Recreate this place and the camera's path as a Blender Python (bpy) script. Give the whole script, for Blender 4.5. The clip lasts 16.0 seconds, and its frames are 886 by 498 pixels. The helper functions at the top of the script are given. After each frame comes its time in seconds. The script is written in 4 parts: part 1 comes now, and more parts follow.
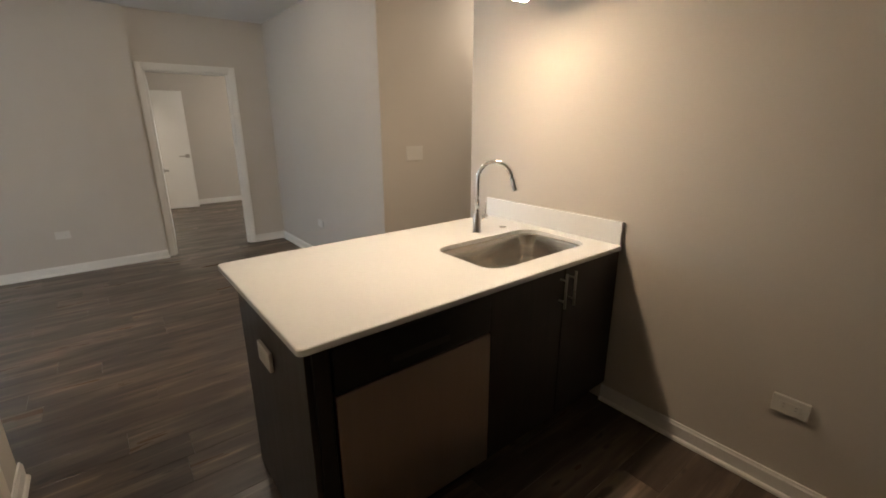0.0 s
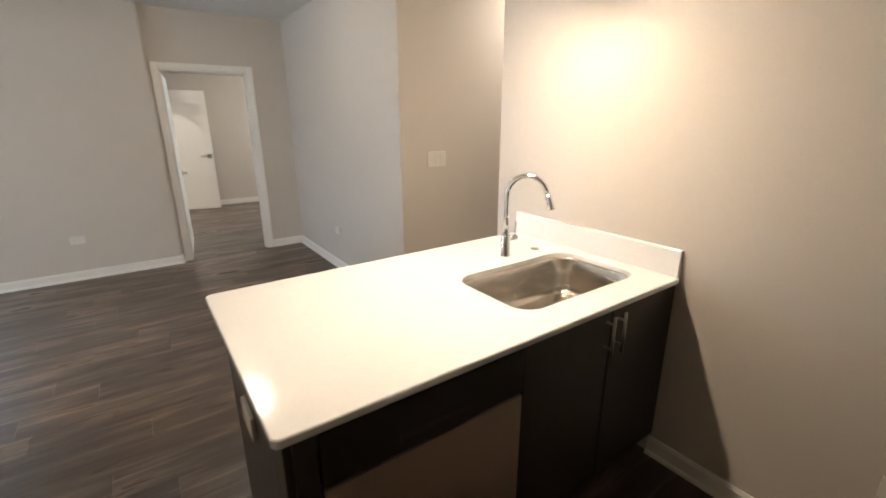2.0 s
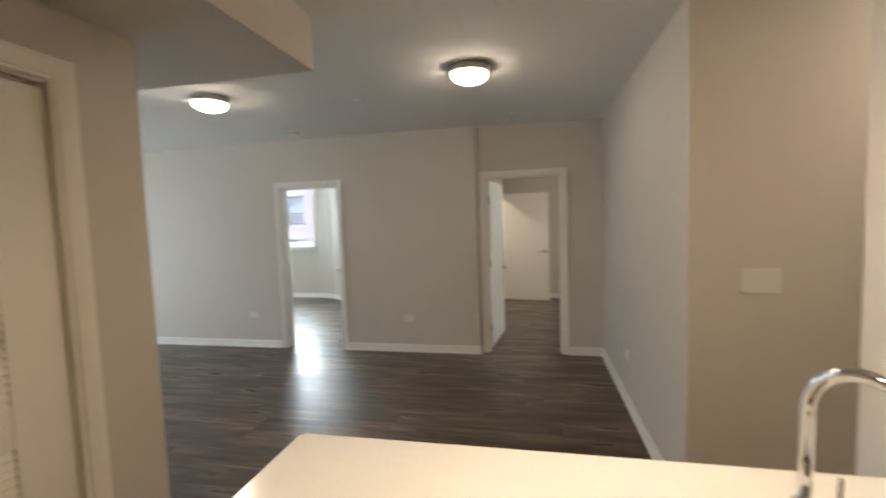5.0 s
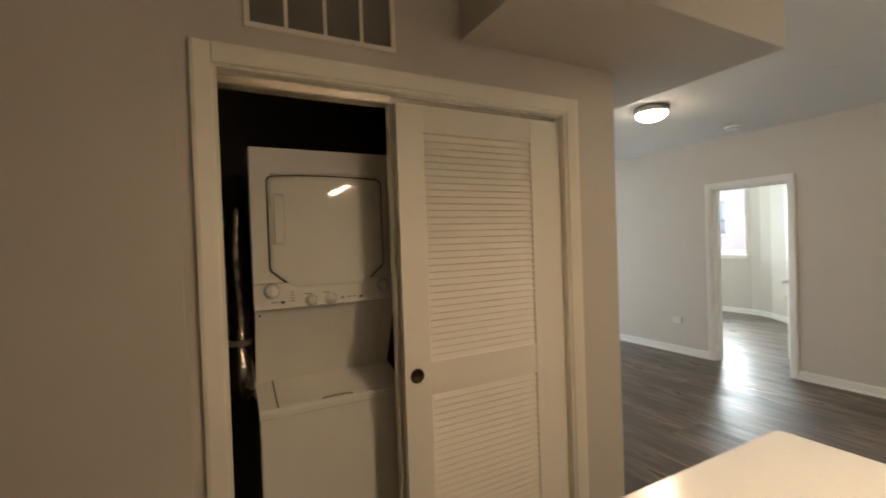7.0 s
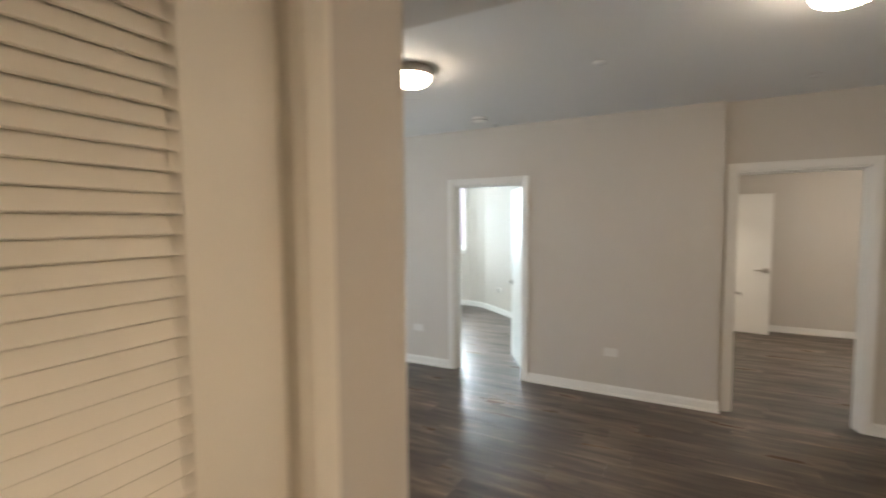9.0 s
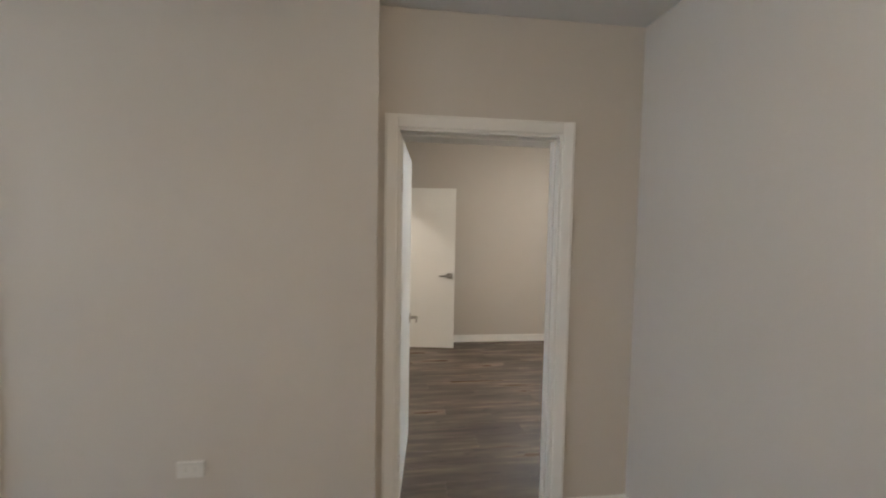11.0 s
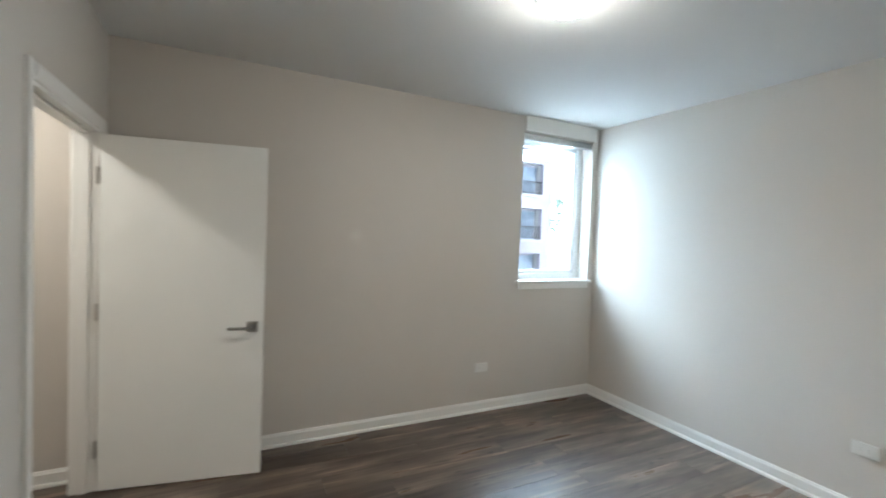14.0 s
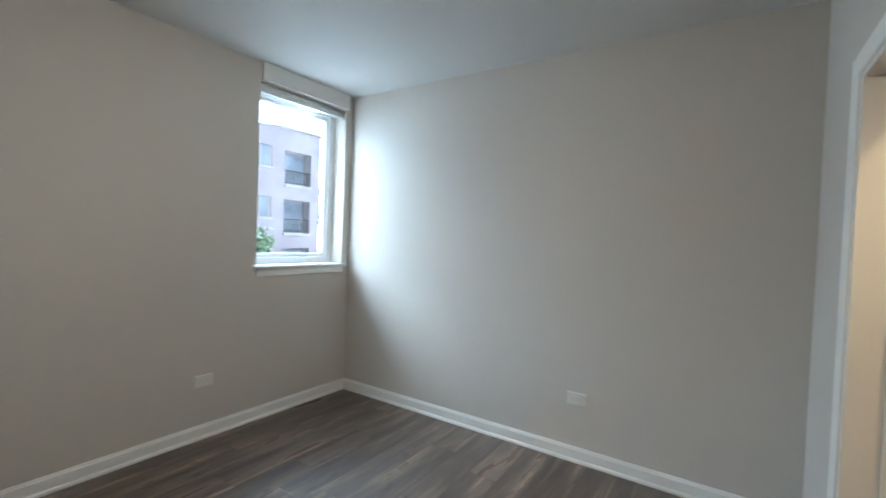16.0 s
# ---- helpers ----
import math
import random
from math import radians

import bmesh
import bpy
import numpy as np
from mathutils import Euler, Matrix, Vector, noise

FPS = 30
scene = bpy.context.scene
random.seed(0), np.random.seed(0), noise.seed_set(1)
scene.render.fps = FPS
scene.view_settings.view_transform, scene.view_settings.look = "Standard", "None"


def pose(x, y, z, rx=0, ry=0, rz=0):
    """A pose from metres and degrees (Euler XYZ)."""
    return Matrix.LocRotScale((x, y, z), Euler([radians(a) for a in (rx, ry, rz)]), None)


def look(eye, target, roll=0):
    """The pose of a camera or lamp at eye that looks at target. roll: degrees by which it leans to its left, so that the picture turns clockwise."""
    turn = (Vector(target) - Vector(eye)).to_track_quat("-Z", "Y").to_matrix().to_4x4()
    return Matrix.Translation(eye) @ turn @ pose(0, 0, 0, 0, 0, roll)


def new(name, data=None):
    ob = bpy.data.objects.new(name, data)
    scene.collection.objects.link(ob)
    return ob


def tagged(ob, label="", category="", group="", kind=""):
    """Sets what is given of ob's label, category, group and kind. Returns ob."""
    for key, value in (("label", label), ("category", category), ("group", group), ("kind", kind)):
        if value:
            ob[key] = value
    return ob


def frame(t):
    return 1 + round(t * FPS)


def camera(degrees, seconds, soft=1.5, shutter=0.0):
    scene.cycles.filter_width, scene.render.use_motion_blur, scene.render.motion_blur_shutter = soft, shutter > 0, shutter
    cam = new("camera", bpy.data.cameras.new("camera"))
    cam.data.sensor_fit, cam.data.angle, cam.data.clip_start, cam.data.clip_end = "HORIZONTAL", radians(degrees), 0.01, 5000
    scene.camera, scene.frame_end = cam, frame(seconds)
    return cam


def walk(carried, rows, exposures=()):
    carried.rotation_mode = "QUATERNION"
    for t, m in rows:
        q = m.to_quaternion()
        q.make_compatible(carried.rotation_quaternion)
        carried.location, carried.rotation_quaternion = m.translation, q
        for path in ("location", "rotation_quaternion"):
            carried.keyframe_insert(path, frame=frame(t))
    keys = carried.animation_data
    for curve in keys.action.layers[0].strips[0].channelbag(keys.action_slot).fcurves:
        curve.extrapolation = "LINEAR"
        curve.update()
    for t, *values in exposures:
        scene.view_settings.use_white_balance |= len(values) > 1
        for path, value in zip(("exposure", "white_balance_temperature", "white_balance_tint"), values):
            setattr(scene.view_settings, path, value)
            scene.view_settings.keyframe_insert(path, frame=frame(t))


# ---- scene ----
# ---- camera ----
EXPOSURES = [(0.0, -0.18, 6500, 10), (1.0, 0.05, 6300, 10), (2.0, 0.45, 6150, 10), (2.5, 0.47, 6200, 10), (3.0, 0.28, 6250, 10), (4.4, 0.05, 6400, 10), (5.5, -0.22, 7000, 10),
             (6.5, -0.08, 7150, 10), (7.5, 0.10, 7150, 10), (8.2, 0.27, 7050, 10), (9.0, 0.20, 6600, 10), (9.5, 0.18, 6350, 10), (10.2, 0.15, 6400, 10), (12.3, 0.10, 6000, 8), (12.8, 0.08, 5800, 6), (13.4, 0.08, 5550, 4), (14.1, -0.08, 5600, 4), (15.0, -0.35, 5600, 4), (16.0, -0.48, 5500, 4)]
cam = camera(91.5, 16.0, soft=1.75, shutter=0.45)
PATH = [
    (0, (-1.884, -1.04, 1.444), (-0.693, 0.462, 0.875), -0.2),
    (0.5, (-1.885, -1.0, 1.434), (-0.712, 0.52, 0.873), -0.1),
    (1, (-1.837, -0.95, 1.435), (-0.706, 0.599, 0.868), -0.2),
    (1.5, (-1.779, -0.89, 1.451), (-0.667, 0.668, 0.87), -0.4),
    (2, (-1.686, -0.797, 1.489), (-0.586, 0.768, 0.907), -0.3),
    (2.5, (-1.532, -0.672, 1.515), (-0.429, 0.886, 0.918), -0.5),
    (3, (-1.425, -0.563, 1.536), (-0.357, 1.02, 0.941), -0.5),
    (3.2, (-1.365, -0.511, 1.54), (-0.346, 1.103, 0.944), -0.5),
    (5.3, (-0.778, -0.279, 1.517), (-1.554, 1.563, 1.442), -1.7),
    (5.5, (-0.758, -0.319, 1.506), (-1.772, 1.403, 1.442), -1.8),
    (6, (-0.753, -0.419, 1.493), (-2.19, 0.971, 1.45), -2.0),
    (6.5, (-0.77, -0.525, 1.465), (-2.409, 0.62, 1.431), -2.1),
    (7, (-0.874, -0.549, 1.46), (-2.648, 0.373, 1.429), -2.0),
    (7.5, (-1.128, -0.451, 1.513), (-2.941, 0.391, 1.459), -1.6),
    (8, (-1.462, -0.307, 1.536), (-3.223, 0.638, 1.459), -1.3),
    (8.5, (-1.717, -0.043, 1.567), (-3.114, 1.384, 1.462), -0.6),
    (9, (-1.826, 0.349, 1.573), (-2.746, 2.12, 1.449), -0.4),
    (9.3, (-1.838, 0.631, 1.574), (-2.457, 2.528, 1.437), 0.2),
    (9.5, (-1.818, 0.814, 1.557), (-2.222, 2.768, 1.426), 0.6),
    (10, (-1.785, 1.322, 1.516), (-1.747, 3.317, 1.389), 1.0),
    (10.2, (-1.705, 1.538, 1.527), (-1.609, 3.532, 1.401), 0.8),
    (12.3, (-1.123, 3.868, 1.447), (-0.667, 5.813, 1.356), 1.8),
    (12.5, (-1.09, 4.071, 1.437), (-0.626, 6.015, 1.351), 1.6),
    (13, (-1.024, 4.458, 1.413), (-0.552, 6.4, 1.344), 1.7),
    (13.5, (-0.883, 4.672, 1.448), (-0.276, 6.576, 1.369), 1.8),
    (14, (-0.771, 4.791, 1.468), (0.124, 6.579, 1.401), 2.2),
    (14.5, (-0.689, 4.874, 1.482), (0.508, 6.475, 1.426), 2.3),
    (15, (-0.609, 4.906, 1.472), (0.754, 6.369, 1.43), 2.4),
    (15.5, (-0.47, 4.952, 1.451), (1.01, 6.297, 1.405), 2.2),
    (16, (-0.295, 5.068, 1.33), (1.367, 6.178, 1.284), 2.2),
]
walk(cam, [(t, look(eye, target, roll)) for t, eye, target, roll in PATH],
     exposures=EXPOSURES)

# ---- world, sun and large lights ----
world = bpy.data.worlds.new("world")
scene.world = world
world.use_nodes = True
wn = world.node_tree.nodes
sky = wn.new("ShaderNodeTexSky")
sky.sky_type = "NISHITA"
sky.sun_disc = False
sky.sun_elevation = radians(48)
sky.sun_rotation = radians(200)
sky.dust_density = 2.0
sky.ozone_density = 0.5
world.node_tree.links.new(sky.outputs["Color"], wn["Background"].inputs["Color"])
wn["Background"].inputs["Strength"].default_value = 0.15

sun_data = bpy.data.lights.new("sun", "SUN")
sun_data.energy, sun_data.angle, sun_data.color = 4.5, radians(12), (1.0, 0.98, 0.96)
sun = new("sun", sun_data)
sun.matrix_world = look((0, -20, 25), (3, 0, 0))

LEFT_X = -7.2            # face of the living room's left wall


def window_light(name, m, w, h, power):
    d = bpy.data.lights.new(name, "AREA")
    d.shape, d.size, d.size_y, d.energy, d.color = "RECTANGLE", w, h, power, (0.66, 0.86, 1.0)
    ob = new(name, d)
    ob.matrix_world = m
    return ob


window_light("window_light_living", look((LEFT_X - 0.10, 2.75, 1.1), (0, 2.75, 0.9)), 2.0, 1.7, 20)
# area lamp added in the unseen left part of window 2 to brighten the study
window_light("window_light_study", look((-6.56, 7.93, 1.7), (-6.2, 0, 1.2)), 0.95, 1.14, 140)
window_light("window_light_bedroom", look((1.885, 8.15, 2.265), (-1.5, 4.6, 0.2)), 0.62, 0.11, 26)

SKY_GLOW = 68.0
DOME_POWER = 56.0
BEDROOM_DOME_POWER = 140.0
TUBE_POWER = 168.0
WARM = (1.0, 0.85, 0.68)
KITCHEN_WARM = (1.0, 0.77, 0.53)


# ---- materials ----
def nodes_of(name):
    m = bpy.data.materials.new(name)
    m.use_nodes = True
    nt = m.node_tree
    return m, nt, nt.nodes["Principled BSDF"]


def surface(name, color, rough=0.5, metal=0.0, scale=3.0, vary=0.06, fine=120.0, bump=0.05, stretch=(1, 1, 1), rough_vary=0.08, per_object=0.0, coat=0.0):
    """A surface with two scales of variation in colour and gloss, and fine relief."""
    m, nt, b = nodes_of(name)
    N, L = nt.nodes, nt.links
    tc = N.new("ShaderNodeTexCoord")
    mp = N.new("ShaderNodeMapping")
    mp.inputs["Scale"].default_value = stretch
    L.new(tc.outputs["Object"], mp.inputs["Vector"])
    big, small = N.new("ShaderNodeTexNoise"), N.new("ShaderNodeTexNoise")
    big.inputs["Scale"].default_value, big.inputs["Detail"].default_value = scale, 3.0
    small.inputs["Scale"].default_value, small.inputs["Detail"].default_value = fine, 2.0
    L.new(mp.outputs[0], big.inputs["Vector"])
    L.new(mp.outputs[0], small.inputs["Vector"])
    ramp = N.new("ShaderNodeMapRange")
    ramp.inputs["From Min"].default_value, ramp.inputs["From Max"].default_value = 0.3, 0.7
    ramp.inputs["To Min"].default_value, ramp.inputs["To Max"].default_value = 1 - vary, 1 + vary * 0.6
    L.new(big.outputs["Fac"], ramp.inputs["Value"])
    fac = ramp.outputs[0]
    if per_object:
        info, span = N.new("ShaderNodeObjectInfo"), N.new("ShaderNodeMapRange")
        span.inputs["To Min"].default_value, span.inputs["To Max"].default_value = 1 - per_object, 1 + per_object
        L.new(info.outputs["Random"], span.inputs["Value"])
        both = N.new("ShaderNodeMath")
        both.operation = "MULTIPLY"
        L.new(fac, both.inputs[0])
        L.new(span.outputs[0], both.inputs[1])
        fac = both.outputs[0]
    mul = N.new("ShaderNodeVectorMath")
    mul.operation = "SCALE"
    mul.inputs[0].default_value = color
    L.new(fac, mul.inputs["Scale"])
    L.new(mul.outputs[0], b.inputs["Base Color"])
    rr = N.new("ShaderNodeMapRange")
    rr.inputs["To Min"].default_value, rr.inputs["To Max"].default_value = max(rough - rough_vary, 0.02), min(rough + rough_vary, 1)
    L.new(big.outputs["Fac"], rr.inputs["Value"])
    L.new(rr.outputs[0], b.inputs["Roughness"])
    b.inputs["Metallic"].default_value = metal
    b.inputs["Coat Weight"].default_value = coat
    if bump:
        bp = N.new("ShaderNodeBump")
        bp.inputs["Strength"].default_value, bp.inputs["Distance"].default_value = bump, 0.002
        L.new(small.outputs["Fac"], bp.inputs["Height"])
        L.new(bp.outputs[0], b.inputs["Normal"])
    return m


def glowing(name, color, strength):
    m, nt, b = nodes_of(name)
    b.inputs["Base Color"].default_value = (0.9, 0.9, 0.88, 1)
    b.inputs["Emission Color"].default_value = (*color, 1)
    b.inputs["Emission Strength"].default_value = strength
    b.inputs["Roughness"].default_value = 0.3
    return m


def plank_material(name):
    """Grey-brown wood-look plank: soft broad streaks, thin pale lines, a few dark knots, its own shade for each plank."""
    m, nt, b = nodes_of(name)
    N, L = nt.nodes, nt.links

    def math_node(op, a, c, third=None):
        n = N.new("ShaderNodeMath")
        n.operation = op
        for k, v in enumerate((a, c, third)):
            if v is None:
                continue
            if isinstance(v, (int, float)):
                n.inputs[k].default_value = v
            else:
                L.new(v, n.inputs[k])
        return n.outputs[0]

    def span(v, a0, a1, b0, b1):
        n = N.new("ShaderNodeMapRange")
        for key, x in (("From Min", a0), ("From Max", a1), ("To Min", b0), ("To Max", b1)):
            n.inputs[key].default_value = x
        L.new(v, n.inputs["Value"])
        return n.outputs[0]
    geo, info = N.new("ShaderNodeNewGeometry"), N.new("ShaderNodeObjectInfo")
    own = math_node("ADD", info.outputs["Random"], geo.outputs["Random Per Island"])
    jump = N.new("ShaderNodeVectorMath")
    jump.operation = "SCALE"
    jump.inputs[0].default_value = (37.0, 91.0, 13.0)
    L.new(own, jump.inputs["Scale"])
    pos = N.new("ShaderNodeVectorMath")
    L.new(geo.outputs["Position"], pos.inputs[0])
    L.new(jump.outputs[0], pos.inputs[1])

    def streaks(sx, sy, detail, rough=0.55):
        mp, tx = N.new("ShaderNodeMapping"), N.new("ShaderNodeTexNoise")
        mp.inputs["Scale"].default_value = (sx, sy, 1.0)
        L.new(pos.outputs[0], mp.inputs["Vector"])
        L.new(mp.outputs[0], tx.inputs["Vector"])
        tx.inputs["Scale"].default_value, tx.inputs["Detail"].default_value, tx.inputs["Roughness"].default_value = 1.0, detail, rough
        return tx.outputs["Fac"]
    broad, grain, thin, knots = streaks(1.4, 7.5, 3.0), streaks(4.0, 60.0, 3.0), streaks(1.5, 26.0, 1.5), streaks(7.0, 22.0, 1.0)
    tone = math_node("MULTIPLY_ADD", broad, 0.82, math_node("MULTIPLY", grain, 0.18))
    ramp = N.new("ShaderNodeValToRGB")
    cr = ramp.color_ramp
    cr.elements[0].position, cr.elements[0].color = 0.36, (0.038, 0.025, 0.018, 1)
    cr.elements[1].position, cr.elements[1].color = 0.66, (0.158, 0.113, 0.082, 1)
    mid = cr.elements.new(0.51)
    mid.color = (0.072, 0.050, 0.036, 1)
    L.new(tone, ramp.inputs["Fac"])
    lines = span(thin, 0.56, 0.72, 1.0, 2.0)
    dark = span(knots, 0.66, 0.76, 1.0, 0.35)
    shade = span(math_node("FRACT", own, 0.0), 0.0, 1.0, 0.86, 1.16)
    total = math_node("MULTIPLY", math_node("MULTIPLY", lines, dark), shade)
    mul = N.new("ShaderNodeVectorMath")
    mul.operation = "SCALE"
    L.new(ramp.outputs["Color"], mul.inputs[0])
    L.new(total, mul.inputs["Scale"])
    L.new(mul.outputs[0], b.inputs["Base Color"])
    L.new(span(tone, 0.35, 0.65, 0.40, 0.27), b.inputs["Roughness"])
    b.inputs["Specular IOR Level"].default_value = 0.6
    bp = N.new("ShaderNodeBump")
    bp.inputs["Strength"].default_value, bp.inputs["Distance"].default_value = 0.14, 0.002
    L.new(tone, bp.inputs["Height"])
    L.new(bp.outputs[0], b.inputs["Normal"])
    return m


def glass_material(name):
    m, nt, b = nodes_of(name)
    b.inputs["Base Color"].default_value = (1, 1, 1, 1)
    b.inputs["Transmission Weight"].default_value = 1.0
    b.inputs["Roughness"].default_value = 0.0
    b.inputs["IOR"].default_value = 1.03
    return m


PAINT = surface("greige_wall_paint", (0.57, 0.525, 0.47), 0.72, scale=0.8, vary=0.025, fine=260, bump=0.10)
CEILING = surface("white_ceiling_paint", (0.72, 0.71, 0.69), 0.85, scale=0.7, vary=0.02, fine=200, bump=0.10)
TRIM = surface("white_semigloss_trim", (0.78, 0.76, 0.72), 0.38, scale=2.0, vary=0.03, fine=90, bump=0.03)
DOOR_WHITE = surface("white_door_paint", (0.80, 0.79, 0.75), 0.42, scale=1.5, vary=0.03, fine=120, bump=0.05)
LOUVER = surface("cream_door_paint", (0.82, 0.765, 0.67), 0.45, scale=2.0, vary=0.04, fine=110, bump=0.05)
CLOSET_SHADE = surface("closet_shade_colour", (0.055, 0.047, 0.040), 0.8, scale=1.5, vary=0.15, fine=200, bump=0.08)
QUARTZ = surface("white_quartz", (0.85, 0.855, 0.855), 0.15, scale=55.0, vary=0.012, fine=420, bump=0.01, rough_vary=0.03)
ESPRESSO = surface("espresso_wood", (0.027, 0.021, 0.018), 0.38, scale=3.0, vary=0.35, fine=60, bump=0.10, stretch=(14, 14, 1.2))
STEEL = surface("brushed_stainless", (0.60, 0.53, 0.47), 0.34, 1.0, scale=1.2, vary=0.03, fine=60, bump=0.012, stretch=(40, 40, 1), rough_vary=0.03)
SINK_STEEL = surface("satin_sink_steel", (0.58, 0.54, 0.49), 0.24, 1.0, scale=2.0, vary=0.06, fine=90, bump=0.03, stretch=(3, 3, 20))
CHROME = surface("polished_chrome", (0.86, 0.86, 0.85), 0.05, 1.0, scale=4, vary=0.02, bump=0.0, rough_vary=0.02)
NICKEL = surface("brushed_nickel", (0.50, 0.47, 0.43), 0.30, 1.0, scale=20, vary=0.08, fine=200, bump=0.02)
BRONZE = surface("dark_bronze", (0.10, 0.065, 0.04), 0.30, 1.0, scale=20, vary=0.15, fine=200, bump=0.02)
BRASS = surface("dull_brass", (0.42, 0.33, 0.21), 0.30, 1.0, scale=20, vary=0.1, fine=200, bump=0.02)
BLACK = surface("black_plastic", (0.012, 0.012, 0.012), 0.32, scale=8, vary=0.2, fine=200, bump=0.03)
ENAMEL = surface("white_appliance_enamel", (0.85, 0.82, 0.76), 0.045, scale=3, vary=0.03, fine=300, bump=0.0, rough_vary=0.01)
TRACK = surface("galvanised_track", (0.78, 0.73, 0.66), 0.22, 1.0, scale=12, vary=0.1, fine=160, bump=0.03)
PLASTIC = surface("white_plate_plastic", (0.68, 0.655, 0.61), 0.35, scale=9, vary=0.03, fine=200, bump=0.02)
SLOT = surface("dark_slot", (0.05, 0.045, 0.04), 0.6, scale=9, vary=0.1, fine=200, bump=0.02)
GREY_MARK = surface("grey_print_and_shade", (0.30, 0.28, 0.26), 0.5, scale=9, vary=0.1, fine=200, bump=0.0)
FOIL = surface("dull_duct_foil", (0.17, 0.15, 0.13), 0.22, 1.0, scale=30, vary=0.25, fine=120, bump=0.35)
GRILLE_DARK = surface("grille_shadow_metal", (0.16, 0.145, 0.125), 0.6, scale=6, vary=0.1, fine=120, bump=0.03)
FILTER = surface("grey_ceiling_register", (0.55, 0.54, 0.52), 0.5, scale=6, vary=0.06, fine=120, bump=0.03)
VINYL = surface("white_window_vinyl", (0.88, 0.88, 0.88), 0.35, scale=4, vary=0.02, fine=150, bump=0.02)
BLIND = surface("pale_blind_fabric", (0.66, 0.67, 0.66), 0.6, scale=6, vary=0.04, fine=300, bump=0.1)
RUBBER = surface("black_rubber", (0.02, 0.02, 0.02), 0.6, scale=9, vary=0.1, fine=200, bump=0.05)
PLANK = plank_material("grey_brown_plank")
SUBFLOOR = surface("dark_subfloor", (0.02, 0.017, 0.015), 0.8, scale=5, vary=0.2)
GLASS = glass_material("window_glass")
DOME_GLOW = glowing("lit_opal_glass", WARM, DOME_POWER)
BEDROOM_GLOW = glowing("lit_bright_opal_glass", (1.0, 0.88, 0.74), BEDROOM_DOME_POWER)
CLOSET_GLOW = glowing("lit_amber_glass", (1.0, 0.68, 0.36), 190.0)
TUBE_GLOW = glowing("lit_tube_diffuser", KITCHEN_WARM, TUBE_POWER)
# brick and far glazing have outdoor haze mixed into their colours
BRICK = surface("hazed_pinkish_brick", (0.38, 0.355, 0.39), 0.85, scale=0.6, vary=0.12, fine=8, bump=0.3)
CONCRETE = surface("pale_concrete", (0.50, 0.49, 0.47), 0.85, scale=0.5, vary=0.1, fine=14, bump=0.2)
FAR_GLASS = surface("hazed_far_glazing", (0.36, 0.42, 0.50), 0.10, scale=0.6, vary=0.3, fine=10, bump=0.0)
RAIL = surface("dark_balcony_metal", (0.06, 0.06, 0.065), 0.5, 0.6, scale=3, vary=0.1, fine=60, bump=0.02)
GROUND = surface("pale_bounce_ground", (0.34, 0.33, 0.32), 0.9, scale=0.2, vary=0.2, fine=20, bump=0.3)
LEAF = surface("light_green_leaves", (0.12, 0.19, 0.09), 0.6, scale=2, vary=0.4, fine=30, bump=0.1)
BARK = surface("grey_bark", (0.14, 0.11, 0.085), 0.9, scale=6, vary=0.3, fine=40, bump=0.5)


# ---- mesh helpers ----
def link_mesh(name, bm, material, smooth=False):
    me = bpy.data.meshes.new(name)
    bm.to_mesh(me)
    bm.free()
    me.materials.append(material)
    if smooth:
        for p in me.polygons:
            p.use_smooth = True
    return new(name, me)


def part(name, bm, material, parent, label="", smooth=False):
    """One mesh under a thing or a part; the mesh is given in the parent's own axes."""
    ob = link_mesh(name, bm, material, smooth)
    ob.parent = parent
    return tagged(ob, label)


def thing(name, label, category, at=None, group="", kind=""):
    ob = new(name)
    ob.empty_display_size = 0.05
    if at is not None:
        ob.matrix_world = at
    return tagged(ob, label, category, group, kind)


def solid(name, bm, material, label, category, group="", kind="", at=None, smooth=False):
    ob = link_mesh(name, bm, material, smooth)
    if at is not None:
        ob.matrix_world = at
    return tagged(ob, label, category, group, kind)


def box(lo, hi, bevel=0.0, segments=2, bm=None):
    own = bmesh.new()
    r = bmesh.ops.create_cube(own, size=1.0)
    lo, hi = Vector(lo), Vector(hi)
    for v in r["verts"]:
        v.co = Vector([(lo[k] + hi[k]) / 2 + v.co[k] * (hi[k] - lo[k]) for k in range(3)])
    if bevel:
        bmesh.ops.bevel(own, geom=own.edges[:], offset=bevel, segments=segments, affect="EDGES", profile=0.6)
    if bm is None:
        return own
    return merge(bm, own)


def merge(bm, other):
    me = bpy.data.meshes.new("scratch")
    other.to_mesh(me)
    other.free()
    bm.from_mesh(me)
    bpy.data.meshes.remove(me)
    return bm


def boxes(list_of, bevel=0.0):
    bm = bmesh.new()
    for lo, hi in list_of:
        box(lo, hi, bevel, bm=bm)
    return bm


def rod(p, q, r, n=16, r2=None, bm=None, caps=True):
    own = bmesh.new()
    p, q = Vector(p), Vector(q)
    bmesh.ops.create_cone(own, cap_ends=caps, segments=n, radius1=r, radius2=r if r2 is None else r2, depth=(q - p).length)
    m = Matrix.Translation((p + q) / 2) @ (q - p).to_track_quat("Z", "Y").to_matrix().to_4x4()
    bmesh.ops.transform(own, matrix=m, verts=own.verts[:])
    return own if bm is None else merge(bm, own)


